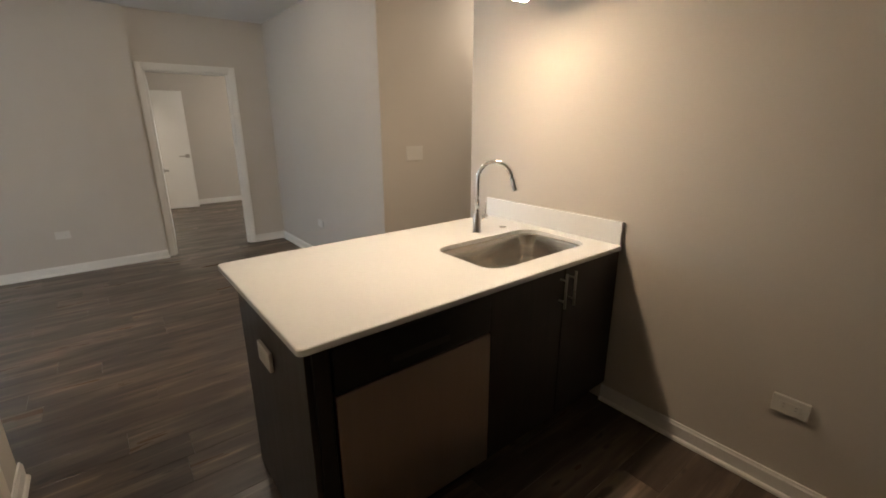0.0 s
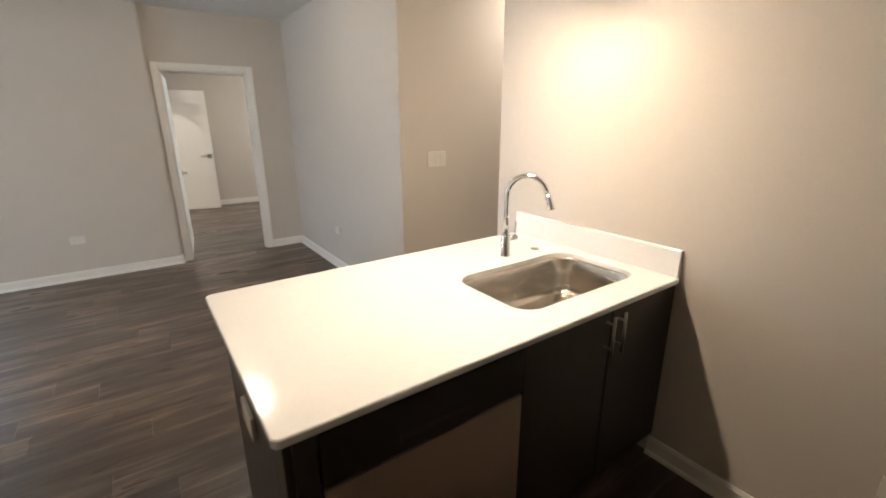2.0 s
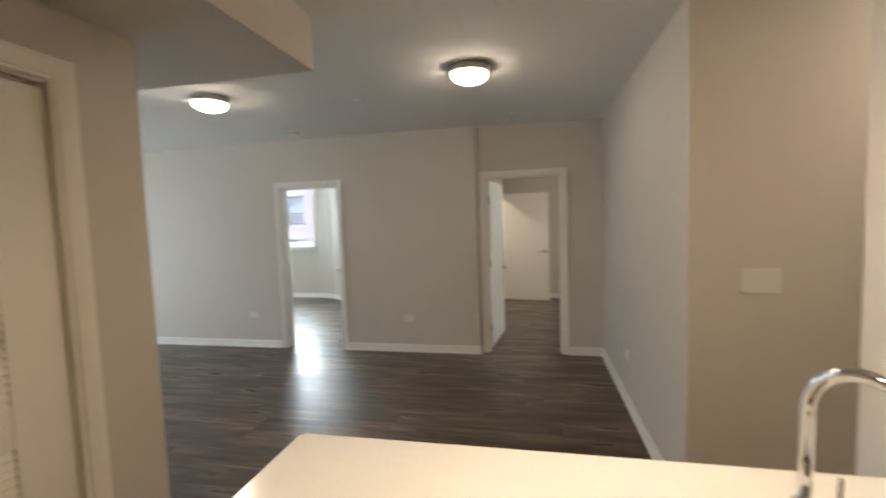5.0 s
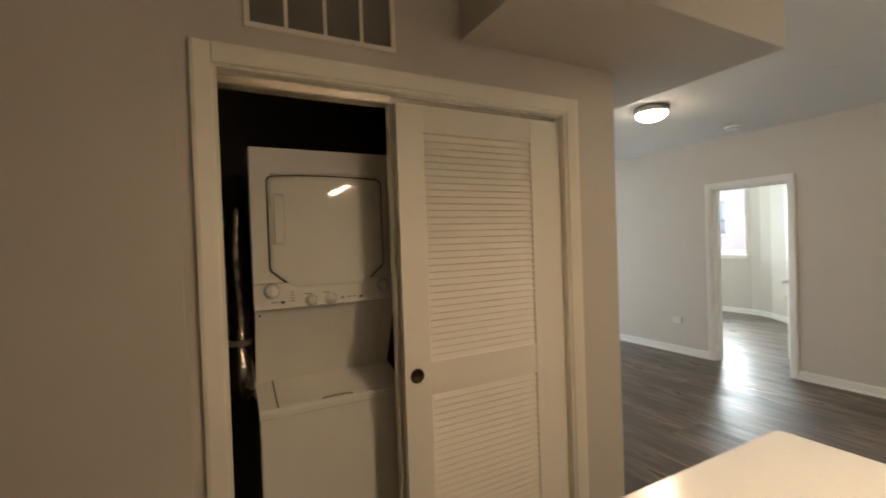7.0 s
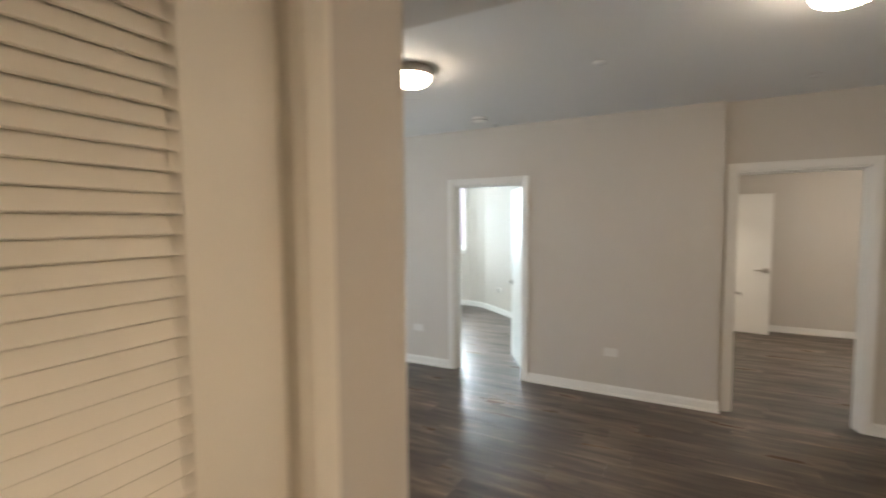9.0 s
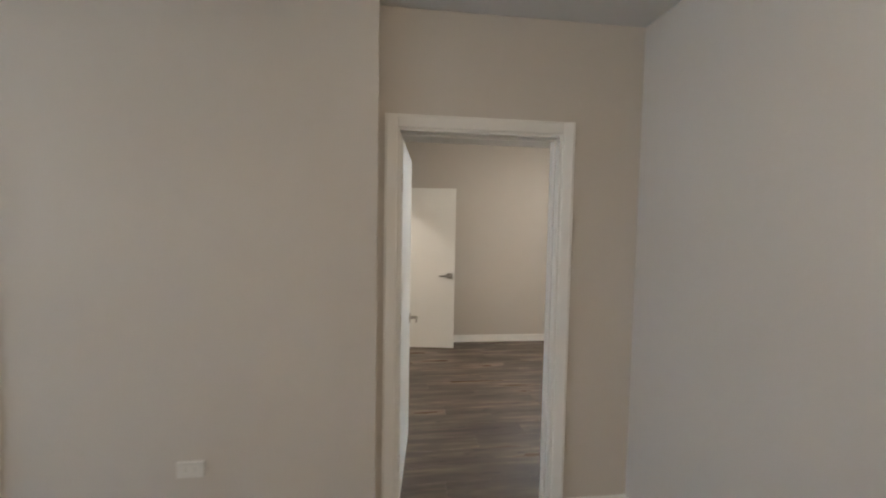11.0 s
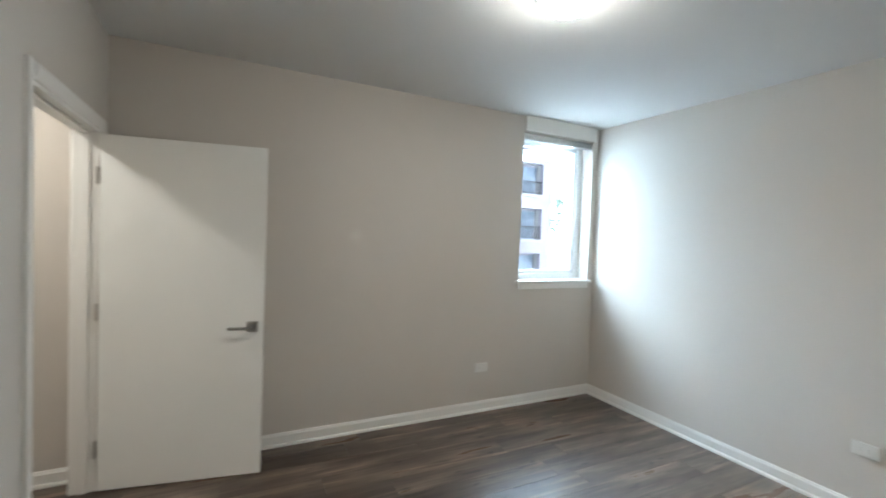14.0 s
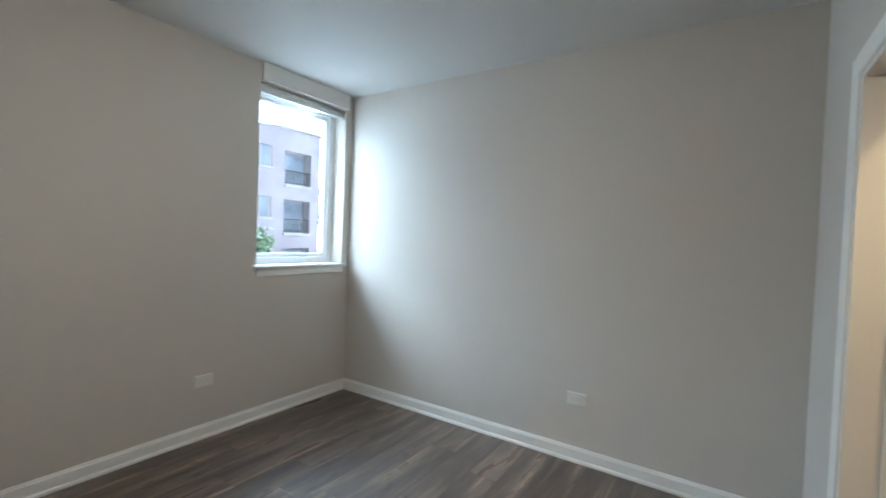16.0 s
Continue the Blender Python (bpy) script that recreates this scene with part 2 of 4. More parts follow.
def lathe(profile, n=32, m=None):
    """A turned body from (radius, height) pairs, about z."""
    bm = bmesh.new()
    rings = []
    for r, z in profile:
        if r < 1e-5:
            rings.append([bm.verts.new((0, 0, z))])
        else:
            rings.append([bm.verts.new((r * math.cos(a), r * math.sin(a), z)) for a in [2 * math.pi * k / n for k in range(n)]])
    for a, b in zip(rings, rings[1:]):
        for k in range(n):
            k2 = (k + 1) % n
            if len(a) == 1 and len(b) > 1:
                bm.faces.new((a[0], b[k2], b[k]))
            elif len(b) == 1 and len(a) > 1:
                bm.faces.new((a[k], a[k2], b[0]))
            elif len(a) > 1:
                bm.faces.new((a[k], a[k2], b[k2], b[k]))
    bmesh.ops.recalc_face_normals(bm, faces=bm.faces[:])
    if m is not None:
        bmesh.ops.transform(bm, matrix=m, verts=bm.verts[:])
    return bm


def sweep(path, radii, n=16):
    """A tube along a path, with a radius for each point."""
    bm = bmesh.new()
    pts = [Vector(p) for p in path]
    rings, side = [], None
    for k, p in enumerate(pts):
        d = (pts[min(k + 1, len(pts) - 1)] - pts[max(k - 1, 0)]).normalized()
        if side is None:
            side = d.orthogonal().normalized()
        side = (side - d * side.dot(d)).normalized()
        up = d.cross(side)
        rings.append([bm.verts.new(p + radii[k] * (math.cos(a) * side + math.sin(a) * up)) for a in [2 * math.pi * j / n for j in range(n)]])
    for a, b in zip(rings, rings[1:]):
        for j in range(n):
            bm.faces.new((a[j], a[(j + 1) % n], b[(j + 1) % n], b[j]))
    bm.faces.new(rings[0][::-1])
    bm.faces.new(rings[-1])
    bmesh.ops.recalc_face_normals(bm, faces=bm.faces[:])
    return bm


def prism(outline, z0, z1):
    """An upright body over an outline of (x, y) pairs."""
    bm = bmesh.new()
    low = [bm.verts.new((x, y, z0)) for x, y in outline]
    high = [bm.verts.new((x, y, z1)) for x, y in outline]
    bm.faces.new(low[::-1])
    bm.faces.new(high)
    for k in range(len(outline)):
        k2 = (k + 1) % len(outline)
        bm.faces.new((low[k], low[k2], high[k2], high[k]))
    bmesh.ops.recalc_face_normals(bm, faces=bm.faces[:])
    return bm


def rounded(x0, y0, x1, y1, r, n=6):
    """The outline of a rectangle with round corners."""
    out = []
    for cx, cy, a0 in ((x1 - r, y1 - r, 0), (x0 + r, y1 - r, 90), (x0 + r, y0 + r, 180), (x1 - r, y0 + r, 270)):
        for k in range(n + 1):
            a = radians(a0 + 90 * k / n)
            out.append((cx + r * math.cos(a), cy + r * math.sin(a)))
    return out


# ---- the plan ----
CEIL = 2.51
COUNTER = 0.868
KITCHEN_X = 0.036          # face of the kitchen's long wall
CLOSET_X = -2.36         # face of the laundry closet's wall
LIVING_Y = 4.44          # face of the living room's far wall
RECESS_Y = 4.505         # face of the recessed wall with the bedroom door
BED_FRONT = 4.63
CLOSET_FRONT = 4.735
BED_FAR = 7.83
BED_LEFT = -1.385
BED_RIGHT = 2.36
SIDE_X = -0.117
STUDY_FAR = 7.77
LOW = -0.02


def wall_mesh(axis, face, back, a, b, openings=(), z0=LOW, z1=CEIL):
    """A wall along x or y from a to b, between its two faces; openings are (from, to, bottom, top)."""
    def block(p, q, lo, hi):
        if axis == "x":
            return ((p, min(face, back), lo), (q, max(face, back), hi))
        return ((min(face, back), p, lo), (max(face, back), q, hi))
    out, at = [], a
    for p, q, lo, hi in sorted(openings):
        out.append(block(at, p, z0, z1))
        if lo > z0 + 0.001:
            out.append(block(p, q, z0, lo))
        if hi < z1 - 0.001:
            out.append(block(p, q, hi, z1))
        at = q
    out.append(block(at, b, z0, z1))
    return boxes(out)


def wall(name, *args, label="greige painted plaster wall", material=None, **kw):
    return solid(name, wall_mesh(*args, **kw), material or PAINT, label, "wall", kind="structure")


D1 = (-1.352, -0.53, LOW, 1.965)      # living room to bedroom
D2 = (-3.825, -3.068, LOW, 1.96)     # living room to second bedroom
D3 = (6.77, 7.69, LOW, 1.955)       # bedroom to bathroom, in its left wall
D4 = (0.80, 1.66, LOW, 1.93)         # bedroom's closet
LAUNDRY = (-0.550, 0.879, LOW, 2.036)
W1 = (1.49, 2.285, 1.09, 2.38)
# W2 is widened to the left, out of view, to hold the study's lamp
W2 = (-7.08, -5.20, 1.05, 2.36)
W3 = (1.55, 4.33, 0.08, 2.06)

wall("wall_kitchen", "y", KITCHEN_X, 0.156, -3.4, 1.08)
# unseen closing wall, set far back so less light bounces into the kitchen
wall("wall_kitchen_back", "x", -3.4, -3.52, -2.48, 0.156)
wall("wall_hall_near", "x", 1.08, 0.96, 0.156, 2.0)
wall("wall_hall_end", "y", 2.0, 2.12, 0.96, 2.07)
wall("wall_hall_switch", "x", 1.953, 2.07, SIDE_X, 2.0)
wall("wall_living_side", "y", SIDE_X, SIDE_X + 0.12, 2.07, RECESS_Y)
wall("wall_recess", "x", RECESS_Y, BED_FRONT, -1.5, 2.48, [D1, D4])
wall("wall_bedroom_closet_front", "x", BED_FRONT, CLOSET_FRONT, 0.30, BED_RIGHT, [D4])
wall("wall_living_far", "x", LIVING_Y, 4.58, LEFT_X, -1.437, [D2])
wall("wall_living_left", "y", LEFT_X, LEFT_X - 0.12, 1.02, 8.0, [W3])
wall("wall_living_near", "x", 1.188, 1.08, LEFT_X, -2.48)
wall("wall_laundry", "y", CLOSET_X, -2.48, -3.4, 1.188, [LAUNDRY])
wall("wall_laundry_jog", "y", CLOSET_X + 0.010, CLOSET_X, -3.4, -0.645)
wall("wall_bedroom_far", "x", BED_FAR, 8.06, -2.9, 2.48, [W1])
wall("wall_bedroom_right", "y", BED_RIGHT, 2.48, BED_FRONT, BED_FAR)
wall("wall_bedroom_left", "y", BED_LEFT, -1.5, BED_FRONT, BED_FAR, [D3])
wall("wall_bath_left", "y", -2.78, -2.9, 4.58, BED_FAR)
wall("wall_bath_near", "x", 6.3, 6.2, -2.78, -1.5)
wall("wall_bedroom_closet_back", "x", 3.6, 3.5, 0.5, 2.48)
wall("wall_bedroom_closet_left", "y", 0.6, 0.5, 3.6, RECESS_Y)
wall("wall_bedroom_closet_right", "y", 2.36, 2.48, 3.6, RECESS_Y)
wall("wall_study_far", "x", STUDY_FAR, 8.0, LEFT_X, -5.12, [W2])
bend = [(-5.12, 7.77), (-4.95, 7.735), (-4.75, 7.65), (-4.2, 7.20), (-2.9, 6.05)]
solid("wall_study_slanted", prism(bend + [(-2.9, 8.0), (-5.12, 8.0)], LOW, CEIL), PAINT, "greige painted slanting bedroom wall", "wall", kind="structure")

# the closet lining is coloured near black to stand in for its unlit interior
wall("wall_closet_back", "y", -3.35, -3.47, -0.70, 1.08, material=CLOSET_SHADE, label="dark unlit closet back wall")
wall("wall_closet_left", "x", -0.60, -0.70, -3.35, -2.48, material=CLOSET_SHADE, label="dark unlit closet side wall")
wall("wall_closet_right", "x", 0.96, 1.02, -3.35, -2.48, material=CLOSET_SHADE, label="dark unlit closet side wall")
solid("ceiling_closet", box((-3.35, -0.60, 2.28), (-2.48, 0.96, 2.32)), CLOSET_SHADE, "dark unlit closet ceiling", "ceiling", kind="structure")

solid("ceiling", box((-7.72, -3.52, CEIL), (2.48, 8.06, CEIL + 0.12)), CEILING, "flat white painted ceiling", "ceiling", kind="structure")
solid("soffit", boxes([((-4.0, 1.188, 2.258), (-1.858, 1.691, CEIL)), ((-2.36, 0.335, 2.258), (-1.858, 1.188, CEIL))]), PAINT, "boxed-in painted ceiling soffit above the passage", "soffit", kind="structure")

# ---- trim ----
BASE = [(0, 0), (0.024, 0), (0.024, 0.010), (0.020, 0.017), (0.013, 0.020), (0.013, 0.072), (0.009, 0.079), (0.007, 0.088), (0, 0.088)]


def baseboard(p, q, out, name="baseboard"):
    """White baseboard with a shoe moulding from p to q; out is the side on which the room lies."""
    bm = bmesh.new()
    o = Vector((*out, 0)).normalized()
    rows = []
    for end in (p, q):
        rows.append([bm.verts.new(Vector((*end, 0)) + o * d + Vector((0, 0, h))) for d, h in BASE])
    n = len(BASE)
    for k in range(n):
        bm.faces.new((rows[0][k], rows[0][(k + 1) % n], rows[1][(k + 1) % n], rows[1][k]))
    bm.faces.new(rows[0])
    bm.faces.new(rows[1][::-1])
    bmesh.ops.recalc_face_normals(bm, faces=bm.faces[:])
    return solid(name, bm, TRIM, "white painted baseboard with shoe moulding", "baseboard", kind="structure")


CW = 0.060
for p, q, out in [
    ((KITCHEN_X, -3.4), (KITCHEN_X, 0.01), (-1, 0)), ((KITCHEN_X, 0.70), (KITCHEN_X, 1.08), (-1, 0)), ((KITCHEN_X, 1.08), (2.0, 1.08), (0, 1)),
    ((SIDE_X, 1.953), (2.0, 1.953), (0, -1)), ((SIDE_X, 1.930), (SIDE_X, RECESS_Y), (-1, 0)),
    ((-0.47, RECESS_Y), (SIDE_X, RECESS_Y), (0, -1)), ((-3.008, LIVING_Y), (-1.437, LIVING_Y), (0, -1)),
    ((-1.437, LIVING_Y - 0.024), (-1.437, RECESS_Y - 0.02), (1, 0)),
    ((LEFT_X, LIVING_Y), (-3.885, LIVING_Y), (0, -1)), ((LEFT_X, 1.188), (LEFT_X, LIVING_Y), (1, 0)),
    ((LEFT_X, 1.188), (CLOSET_X, 1.188), (0, 1)), ((CLOSET_X, 0.936), (CLOSET_X, 1.212), (1, 0)),
    ((CLOSET_X + 0.01, -3.4), (CLOSET_X + 0.01, -0.645), (1, 0)), ((-2.36, -3.4), (KITCHEN_X, -3.4), (0, 1)),
    ((BED_LEFT, BED_FAR), (BED_RIGHT, BED_FAR), (0, -1)), ((BED_RIGHT, BED_FRONT), (BED_RIGHT, BED_FAR), (-1, 0)),
    ((BED_LEFT, BED_FRONT), (BED_LEFT, 6.71), (1, 0)), ((-0.47, BED_FRONT), (0.30, BED_FRONT), (0, 1)), ((0.30, CLOSET_FRONT), (0.74, CLOSET_FRONT), (0, 1)),
    ((1.72, CLOSET_FRONT), (BED_RIGHT, CLOSET_FRONT), (0, 1)),
    ((-2.78, 6.3), (-2.78, BED_FAR), (1, 0)), ((-2.78, BED_FAR), (-1.5, BED_FAR), (0, -1)), ((-1.5, 6.3), (-1.5, 6.71), (-1, 0)),
    ((LEFT_X, STUDY_FAR), (-5.12, STUDY_FAR), (0, -1)), ((LEFT_X, 4.58), (LEFT_X, STUDY_FAR), (1, 0)),
]:
    baseboard(p, q, out)
for a, b in zip(bend, bend[1:]):
    d = Vector((b[0] - a[0], b[1] - a[1]))
    baseboard(a, b, (d.y, -d.x))


def casing_piece(length, width=CW, thick=0.016):
    """A flat casing board along z with an eased inner edge and a thicker outer edge; x is its width."""
    prof = [(0, 0), (width, 0), (width, thick), (width - 0.012, thick + 0.002), (0.012, thick - 0.004), (0.003, thick - 0.006), (0, thick - 0.010)]
    return prism(prof, 0, length)


def door_frame(name, axis, face, back, opening, label, sides=(1, 1), hinge_gap=0.0):
    """Jambs, stops and casings of a doorway. Returns the frame's Empty."""
    a, b, _, top = opening
    ob = thing(name, label, "door frame", kind="structure")
    lo, hi = min(face, back), max(face, back)

    def put(p0, p1, d0, d1, z0, z1, nm, bev=0.002):
        if axis == "x":
            part(nm, box((p0, d0, z0), (p1, d1, z1), bev, 1), TRIM, ob)
        else:
            part(nm, box((d0, p0, z0), (d1, p1, z1), bev, 1), TRIM, ob)
    put(a, a + 0.018, lo - 0.001, hi + 0.001 - hinge_gap, 0, top, "jamb")
    put(b - 0.018, b, lo - 0.001, hi + 0.001, 0, top, "jamb")
    put(a + 0.018, b - 0.018, lo - 0.001, hi + 0.001, top - 0.018, top, "head_jamb")
    mid = (lo + hi) / 2
    put(a + 0.018, a + 0.030, mid - 0.018, mid + 0.018, 0, top - 0.018, "door_stop")
    put(b - 0.030, b - 0.018, mid - 0.018, mid + 0.018, 0, top - 0.018, "door_stop")
    put(a + 0.030, b - 0.030, mid - 0.018, mid + 0.018, top - 0.030, top - 0.018, "door_stop")
    for use, at, sgn in ((sides[0], lo, -1), (sides[1], hi, 1)):
        if not use:
            continue
        for x, flip in ((a + 0.004, -1), (b - 0.004, 1)):
            bm = casing_piece(top + CW - 0.004)
            if axis == "x":
                m = Matrix(((flip, 0, 0, x), (0, sgn, 0, at), (0, 0, 1, 0), (0, 0, 0, 1)))
            else:
                m = Matrix(((0, sgn, 0, at), (flip, 0, 0, x), (0, 0, 1, 0), (0, 0, 0, 1)))
            bmesh.ops.transform(bm, matrix=m, verts=bm.verts[:])
            bmesh.ops.recalc_face_normals(bm, faces=bm.faces[:])
            part("casing", bm, TRIM, ob)
        bm = casing_piece(b - a - 0.010)
        if axis == "x":
            m = Matrix(((0, 0, 1, a + 0.005), (0, sgn, 0, at), (1, 0, 0, top - 0.004), (0, 0, 0, 1)))
        else:
            m = Matrix(((0, sgn, 0, at), (0, 0, 1, a + 0.005), (1, 0, 0, top - 0.004), (0, 0, 0, 1)))
        bmesh.ops.transform(bm, matrix=m, verts=bm.verts[:])
        bmesh.ops.recalc_face_normals(bm, faces=bm.faces[:])
        part("head_casing", bm, TRIM, ob)
    return ob


door_frame("door_1", "x", RECESS_Y, BED_FRONT, D1, "white painted frame of the bedroom doorway", hinge_gap=0.03)
door_frame("door_2", "x", LIVING_Y, 4.58, D2, "white painted frame of the second bedroom doorway")
door_frame("door_3", "y", BED_LEFT, -1.5, D3, "white painted frame of the bathroom doorway")
door_frame("door_4", "x", RECESS_Y, CLOSET_FRONT, D4, "white painted frame of the bedroom closet doorway", sides=(0, 1))


def lever(parent, x, z, y, out, inward):
    """A lever handle with a square rose on a door face at y; out is +1 or -1; the lever points along inward."""
    h = part("handle", box((x - 0.031, min(y, y + out * 0.009), z - 0.031), (x + 0.031, max(y, y + out * 0.009), z + 0.031), 0.002, 1), NICKEL, parent, "brushed nickel lever handle with square rose")
    part("spindle", rod((x, y + out * 0.008, z), (x, y + out * 0.052, z), 0.011, 16), NICKEL, h)
    x2 = x + inward * 0.125
    part("lever", box((min(x - inward * 0.012, x2), y + out * 0.052 - 0.006, z - 0.009), (max(x - inward * 0.012, x2), y + out * 0.052 + 0.006, z + 0.009), 0.004, 2), NICKEL, h)


def door_leaf(label, at, width, height, handle_z=0.875, lever_sides=(1, -1), hinge_metal=None, knuckle=(-0.004, 0.006)):
    """A flush door leaf: hinge edge at the origin, leaf along +x, faces at y 0 and -0.038."""
    ob = thing("door_leaf", label, "door", at)
    part("slab", box((0.003, -0.038, 0.008), (width, 0, height), 0.0018, 1), DOOR_WHITE, ob)
    for s in lever_sides:
        lever(ob, width - 0.06, handle_z, 0 if s > 0 else -0.038, s, -1)
    part("latch_plate", box((width - 0.001, -0.031, handle_z - 0.03), (width + 0.0015, -0.007, handle_z + 0.03)), NICKEL, ob)
    for z in (0.24, height * 0.5 + 0.02, height - 0.22):
        hg = part("hinge", rod((knuckle[0], knuckle[1], z - 0.046), (knuckle[0], knuckle[1], z + 0.046), 0.0065, 10), hinge_metal or NICKEL, ob, "brushed metal butt hinge")
        part("hinge_leaf", box((-0.030, 0.0005, z - 0.045), (-0.004, 0.0025, z + 0.045)), hinge_metal or NICKEL, hg)
        part("hinge_leaf", box((0.0005, -0.036, z - 0.045), (0.0025, 0.004, z + 0.045)), hinge_metal or NICKEL, hg)
    return ob


def leaf_pose(x, y, x2, y2):
    return pose(x, y, 0, 0, 0, math.degrees(math.atan2(y2 - y, x2 - x)))


door_leaf("white flush bedroom door standing open beside the wall", leaf_pose(-1.352, 4.662, -1.266, 5.41), 0.79, 1.935, 0.86, hinge_metal=BRASS)
door_leaf("white flush door standing half open into the second bedroom", pose(-3.09, 4.575, 0, 0, 0, 0) @ pose(0, 0, 0, 0, 0, 119), 0.72, 1.93)
door_leaf("white flush bathroom door standing wide open into the bedroom", leaf_pose(-1.375, 7.690, -0.562, 7.555), 0.822, 1.93, 0.887, knuckle=(-0.006, -0.043))


# ---- windows ----
def window(name, axis, face, back, opening, label, sill=True):
    a, b, z0, z1 = opening
    ob = thing(name, label, "window", kind="structure")
    sgn = 1 if back > face else -1
    g = back - sgn * 0.06      # plane of the glazing

    def put(nm, p0, p1, d0, d1, q0, q1, mat, bev=0.003, lab=""):
        d0, d1 = min(d0, d1), max(d0, d1)
        bm = box((p0, d0, q0), (p1, d1, q1), bev, 1) if axis == "x" else box((d0, p0, q0), (d1, p1, q1), bev, 1)
        return part(nm, bm, mat, ob, lab)
    f = 0.055
    put("window_frame", a, a + f, g - 0.04, g + 0.04, z0, z1, VINYL)
    put("window_frame", b - f, b, g - 0.04, g + 0.04, z0, z1, VINYL)
    put("window_frame", a + f, b - f, g - 0.04, g + 0.04, z0, z0 + f, VINYL)
    put("window_frame", a + f, b - f, g - 0.04, g + 0.04, z1 - f, z1, VINYL)
    s = 0.028
    for p0, p1, q0, q1 in ((a + f, a + f + s, z0 + f, z1 - f), (b - f - s, b - f, z0 + f, z1 - f), (a + f + s, b - f - s, z0 + f, z0 + f + s), (a + f + s, b - f - s, z1 - f - s, z1 - f)):
        put("sash", p0, p1, g - 0.022, g + 0.022, q0, q1, VINYL, 0.002)
    pane = put("pane", a + f + s, b - f - s, g - 0.003, g + 0.003, z0 + f + s, z1 - f - s, GLASS, 0)
    pane.visible_shadow = False
    if sill:
        put("window_sill", a - 0.028, b + 0.03, face - sgn * 0.035, g - sgn * 0.04, z0 - 0.022, z0 + 0.003, TRIM, 0.004, "white painted sill board")
        put("apron", a - 0.005, b + 0.005, face - sgn * 0.014, face, z0 - 0.072, z0 - 0.022, TRIM, 0.003, "white painted apron under the sill")
    return ob


window("window_1", "x", BED_FAR, 8.06, W1, "white vinyl bedroom window with a raised blind")
w2 = window("window_2", "x", STUDY_FAR, 8.0, W2, "white vinyl window of the second bedroom with an added unseen left part")
part("mullion", box((-6.075, 7.91, 1.105), (-6.03, 7.97, 2.305), 0.003, 1), VINYL, w2)
w3 = window("window_3", "y", LEFT_X, LEFT_X - 0.12, W3, "tall white vinyl living room window down to the floor", sill=False)
part("transom", box((LEFT_X - 0.09, 1.60, 0.93), (LEFT_X - 0.03, 4.28, 0.99), 0.003, 1), VINYL, w3)
for y in (2.47, 3.40):
    part("mullion", box((LEFT_X - 0.09, y - 0.03, 0.13), (LEFT_X - 0.03, y + 0.03, 2.0), 0.003, 1), VINYL, w3)


def blind(x0, x1, y, z0, z1):
    ob = thing("roller_blind", "pale roller blind rolled up under a white valance", "blind")
    part("valance", box((x0, y - 0.03, z0 + 0.0), (x1, y - 0.012, z1), 0.003, 1), TRIM, ob, "white valance board")
    part("roll", rod((x0 + 0.01, y + 0.05, z0 - 0.035), (x1 - 0.01, y + 0.05, z0 - 0.035), 0.034, 20), BLIND, ob, "", True)
    part("bottom_bar", box((x0 + 0.012, y + 0.012, z0 - 0.076), (x1 - 0.012, y + 0.026, z0 - 0.060), 0.003, 1), VINYL, ob)
    return ob


blind(1.49, 2.30, BED_FAR, 2.385, CEIL)


# ---- kitchen peninsula ----
PX = -1.559
SINK = (-0.715, 0.110, -0.056, 0.512)   # the cutout for the bowl


def countertop():
    outer = rounded(PX, -0.018, KITCHEN_X - 0.001, 0.910, 0.022, 5)
    hole = rounded(*SINK, 0.085, 8)
    bm = bmesh.new()
    z1, z0, e = COUNTER, COUNTER - 0.021, 0.003

    def ring(pts, z):
        return [bm.verts.new((x, y, z)) for x, y in pts]

    def inset(pts, d):
        cx, cy = sum(p[0] for p in pts) / len(pts), sum(p[1] for p in pts) / len(pts)
        hx, hy = max(p[0] for p in pts) - cx, max(p[1] for p in pts) - cy
        return [(cx + (x - cx) * (hx - d) / hx, cy + (y - cy) * (hy - d) / hy) for x, y in pts]
    o_top, o_up, o_low = ring(inset(outer, e), z1), ring(outer, z1 - e), ring(outer, z0)
    h_top, h_up, h_low = ring(inset(hole, -0.002), z1), ring(hole, z1 - 0.002), ring(hole, z0)

    def strip(a, b):
        for k in range(len(a)):
            bm.faces.new((a[k], a[(k + 1) % len(a)], b[(k + 1) % len(b)], b[k]))
    strip(o_top, o_up)
    strip(o_up, o_low)
    strip(h_up, h_top)
    strip(h_low, h_up)
    for a, b in ((o_top, h_top), (o_low, h_low)):
        edges = []
        for r in (a, b):
            edges += [bm.edges.get((r[k], r[(k + 1) % len(r)])) for k in range(len(r))]
        bmesh.ops.triangle_fill(bm, use_beauty=True, edges=edges)
    bmesh.ops.recalc_face_normals(bm, faces=bm.faces[:])
    return bm


top = thing("countertop", "white quartz peninsula countertop with an undermount sink cutout", "countertop")
part("slab", countertop(), QUARTZ, top)
part("backsplash", box((KITCHEN_X - 0.022, -0.012, COUNTER + 0.0005), (KITCHEN_X - 0.001, 0.908, 0.981), 0.002, 1), QUARTZ, top, "low white quartz upstand against the wall")


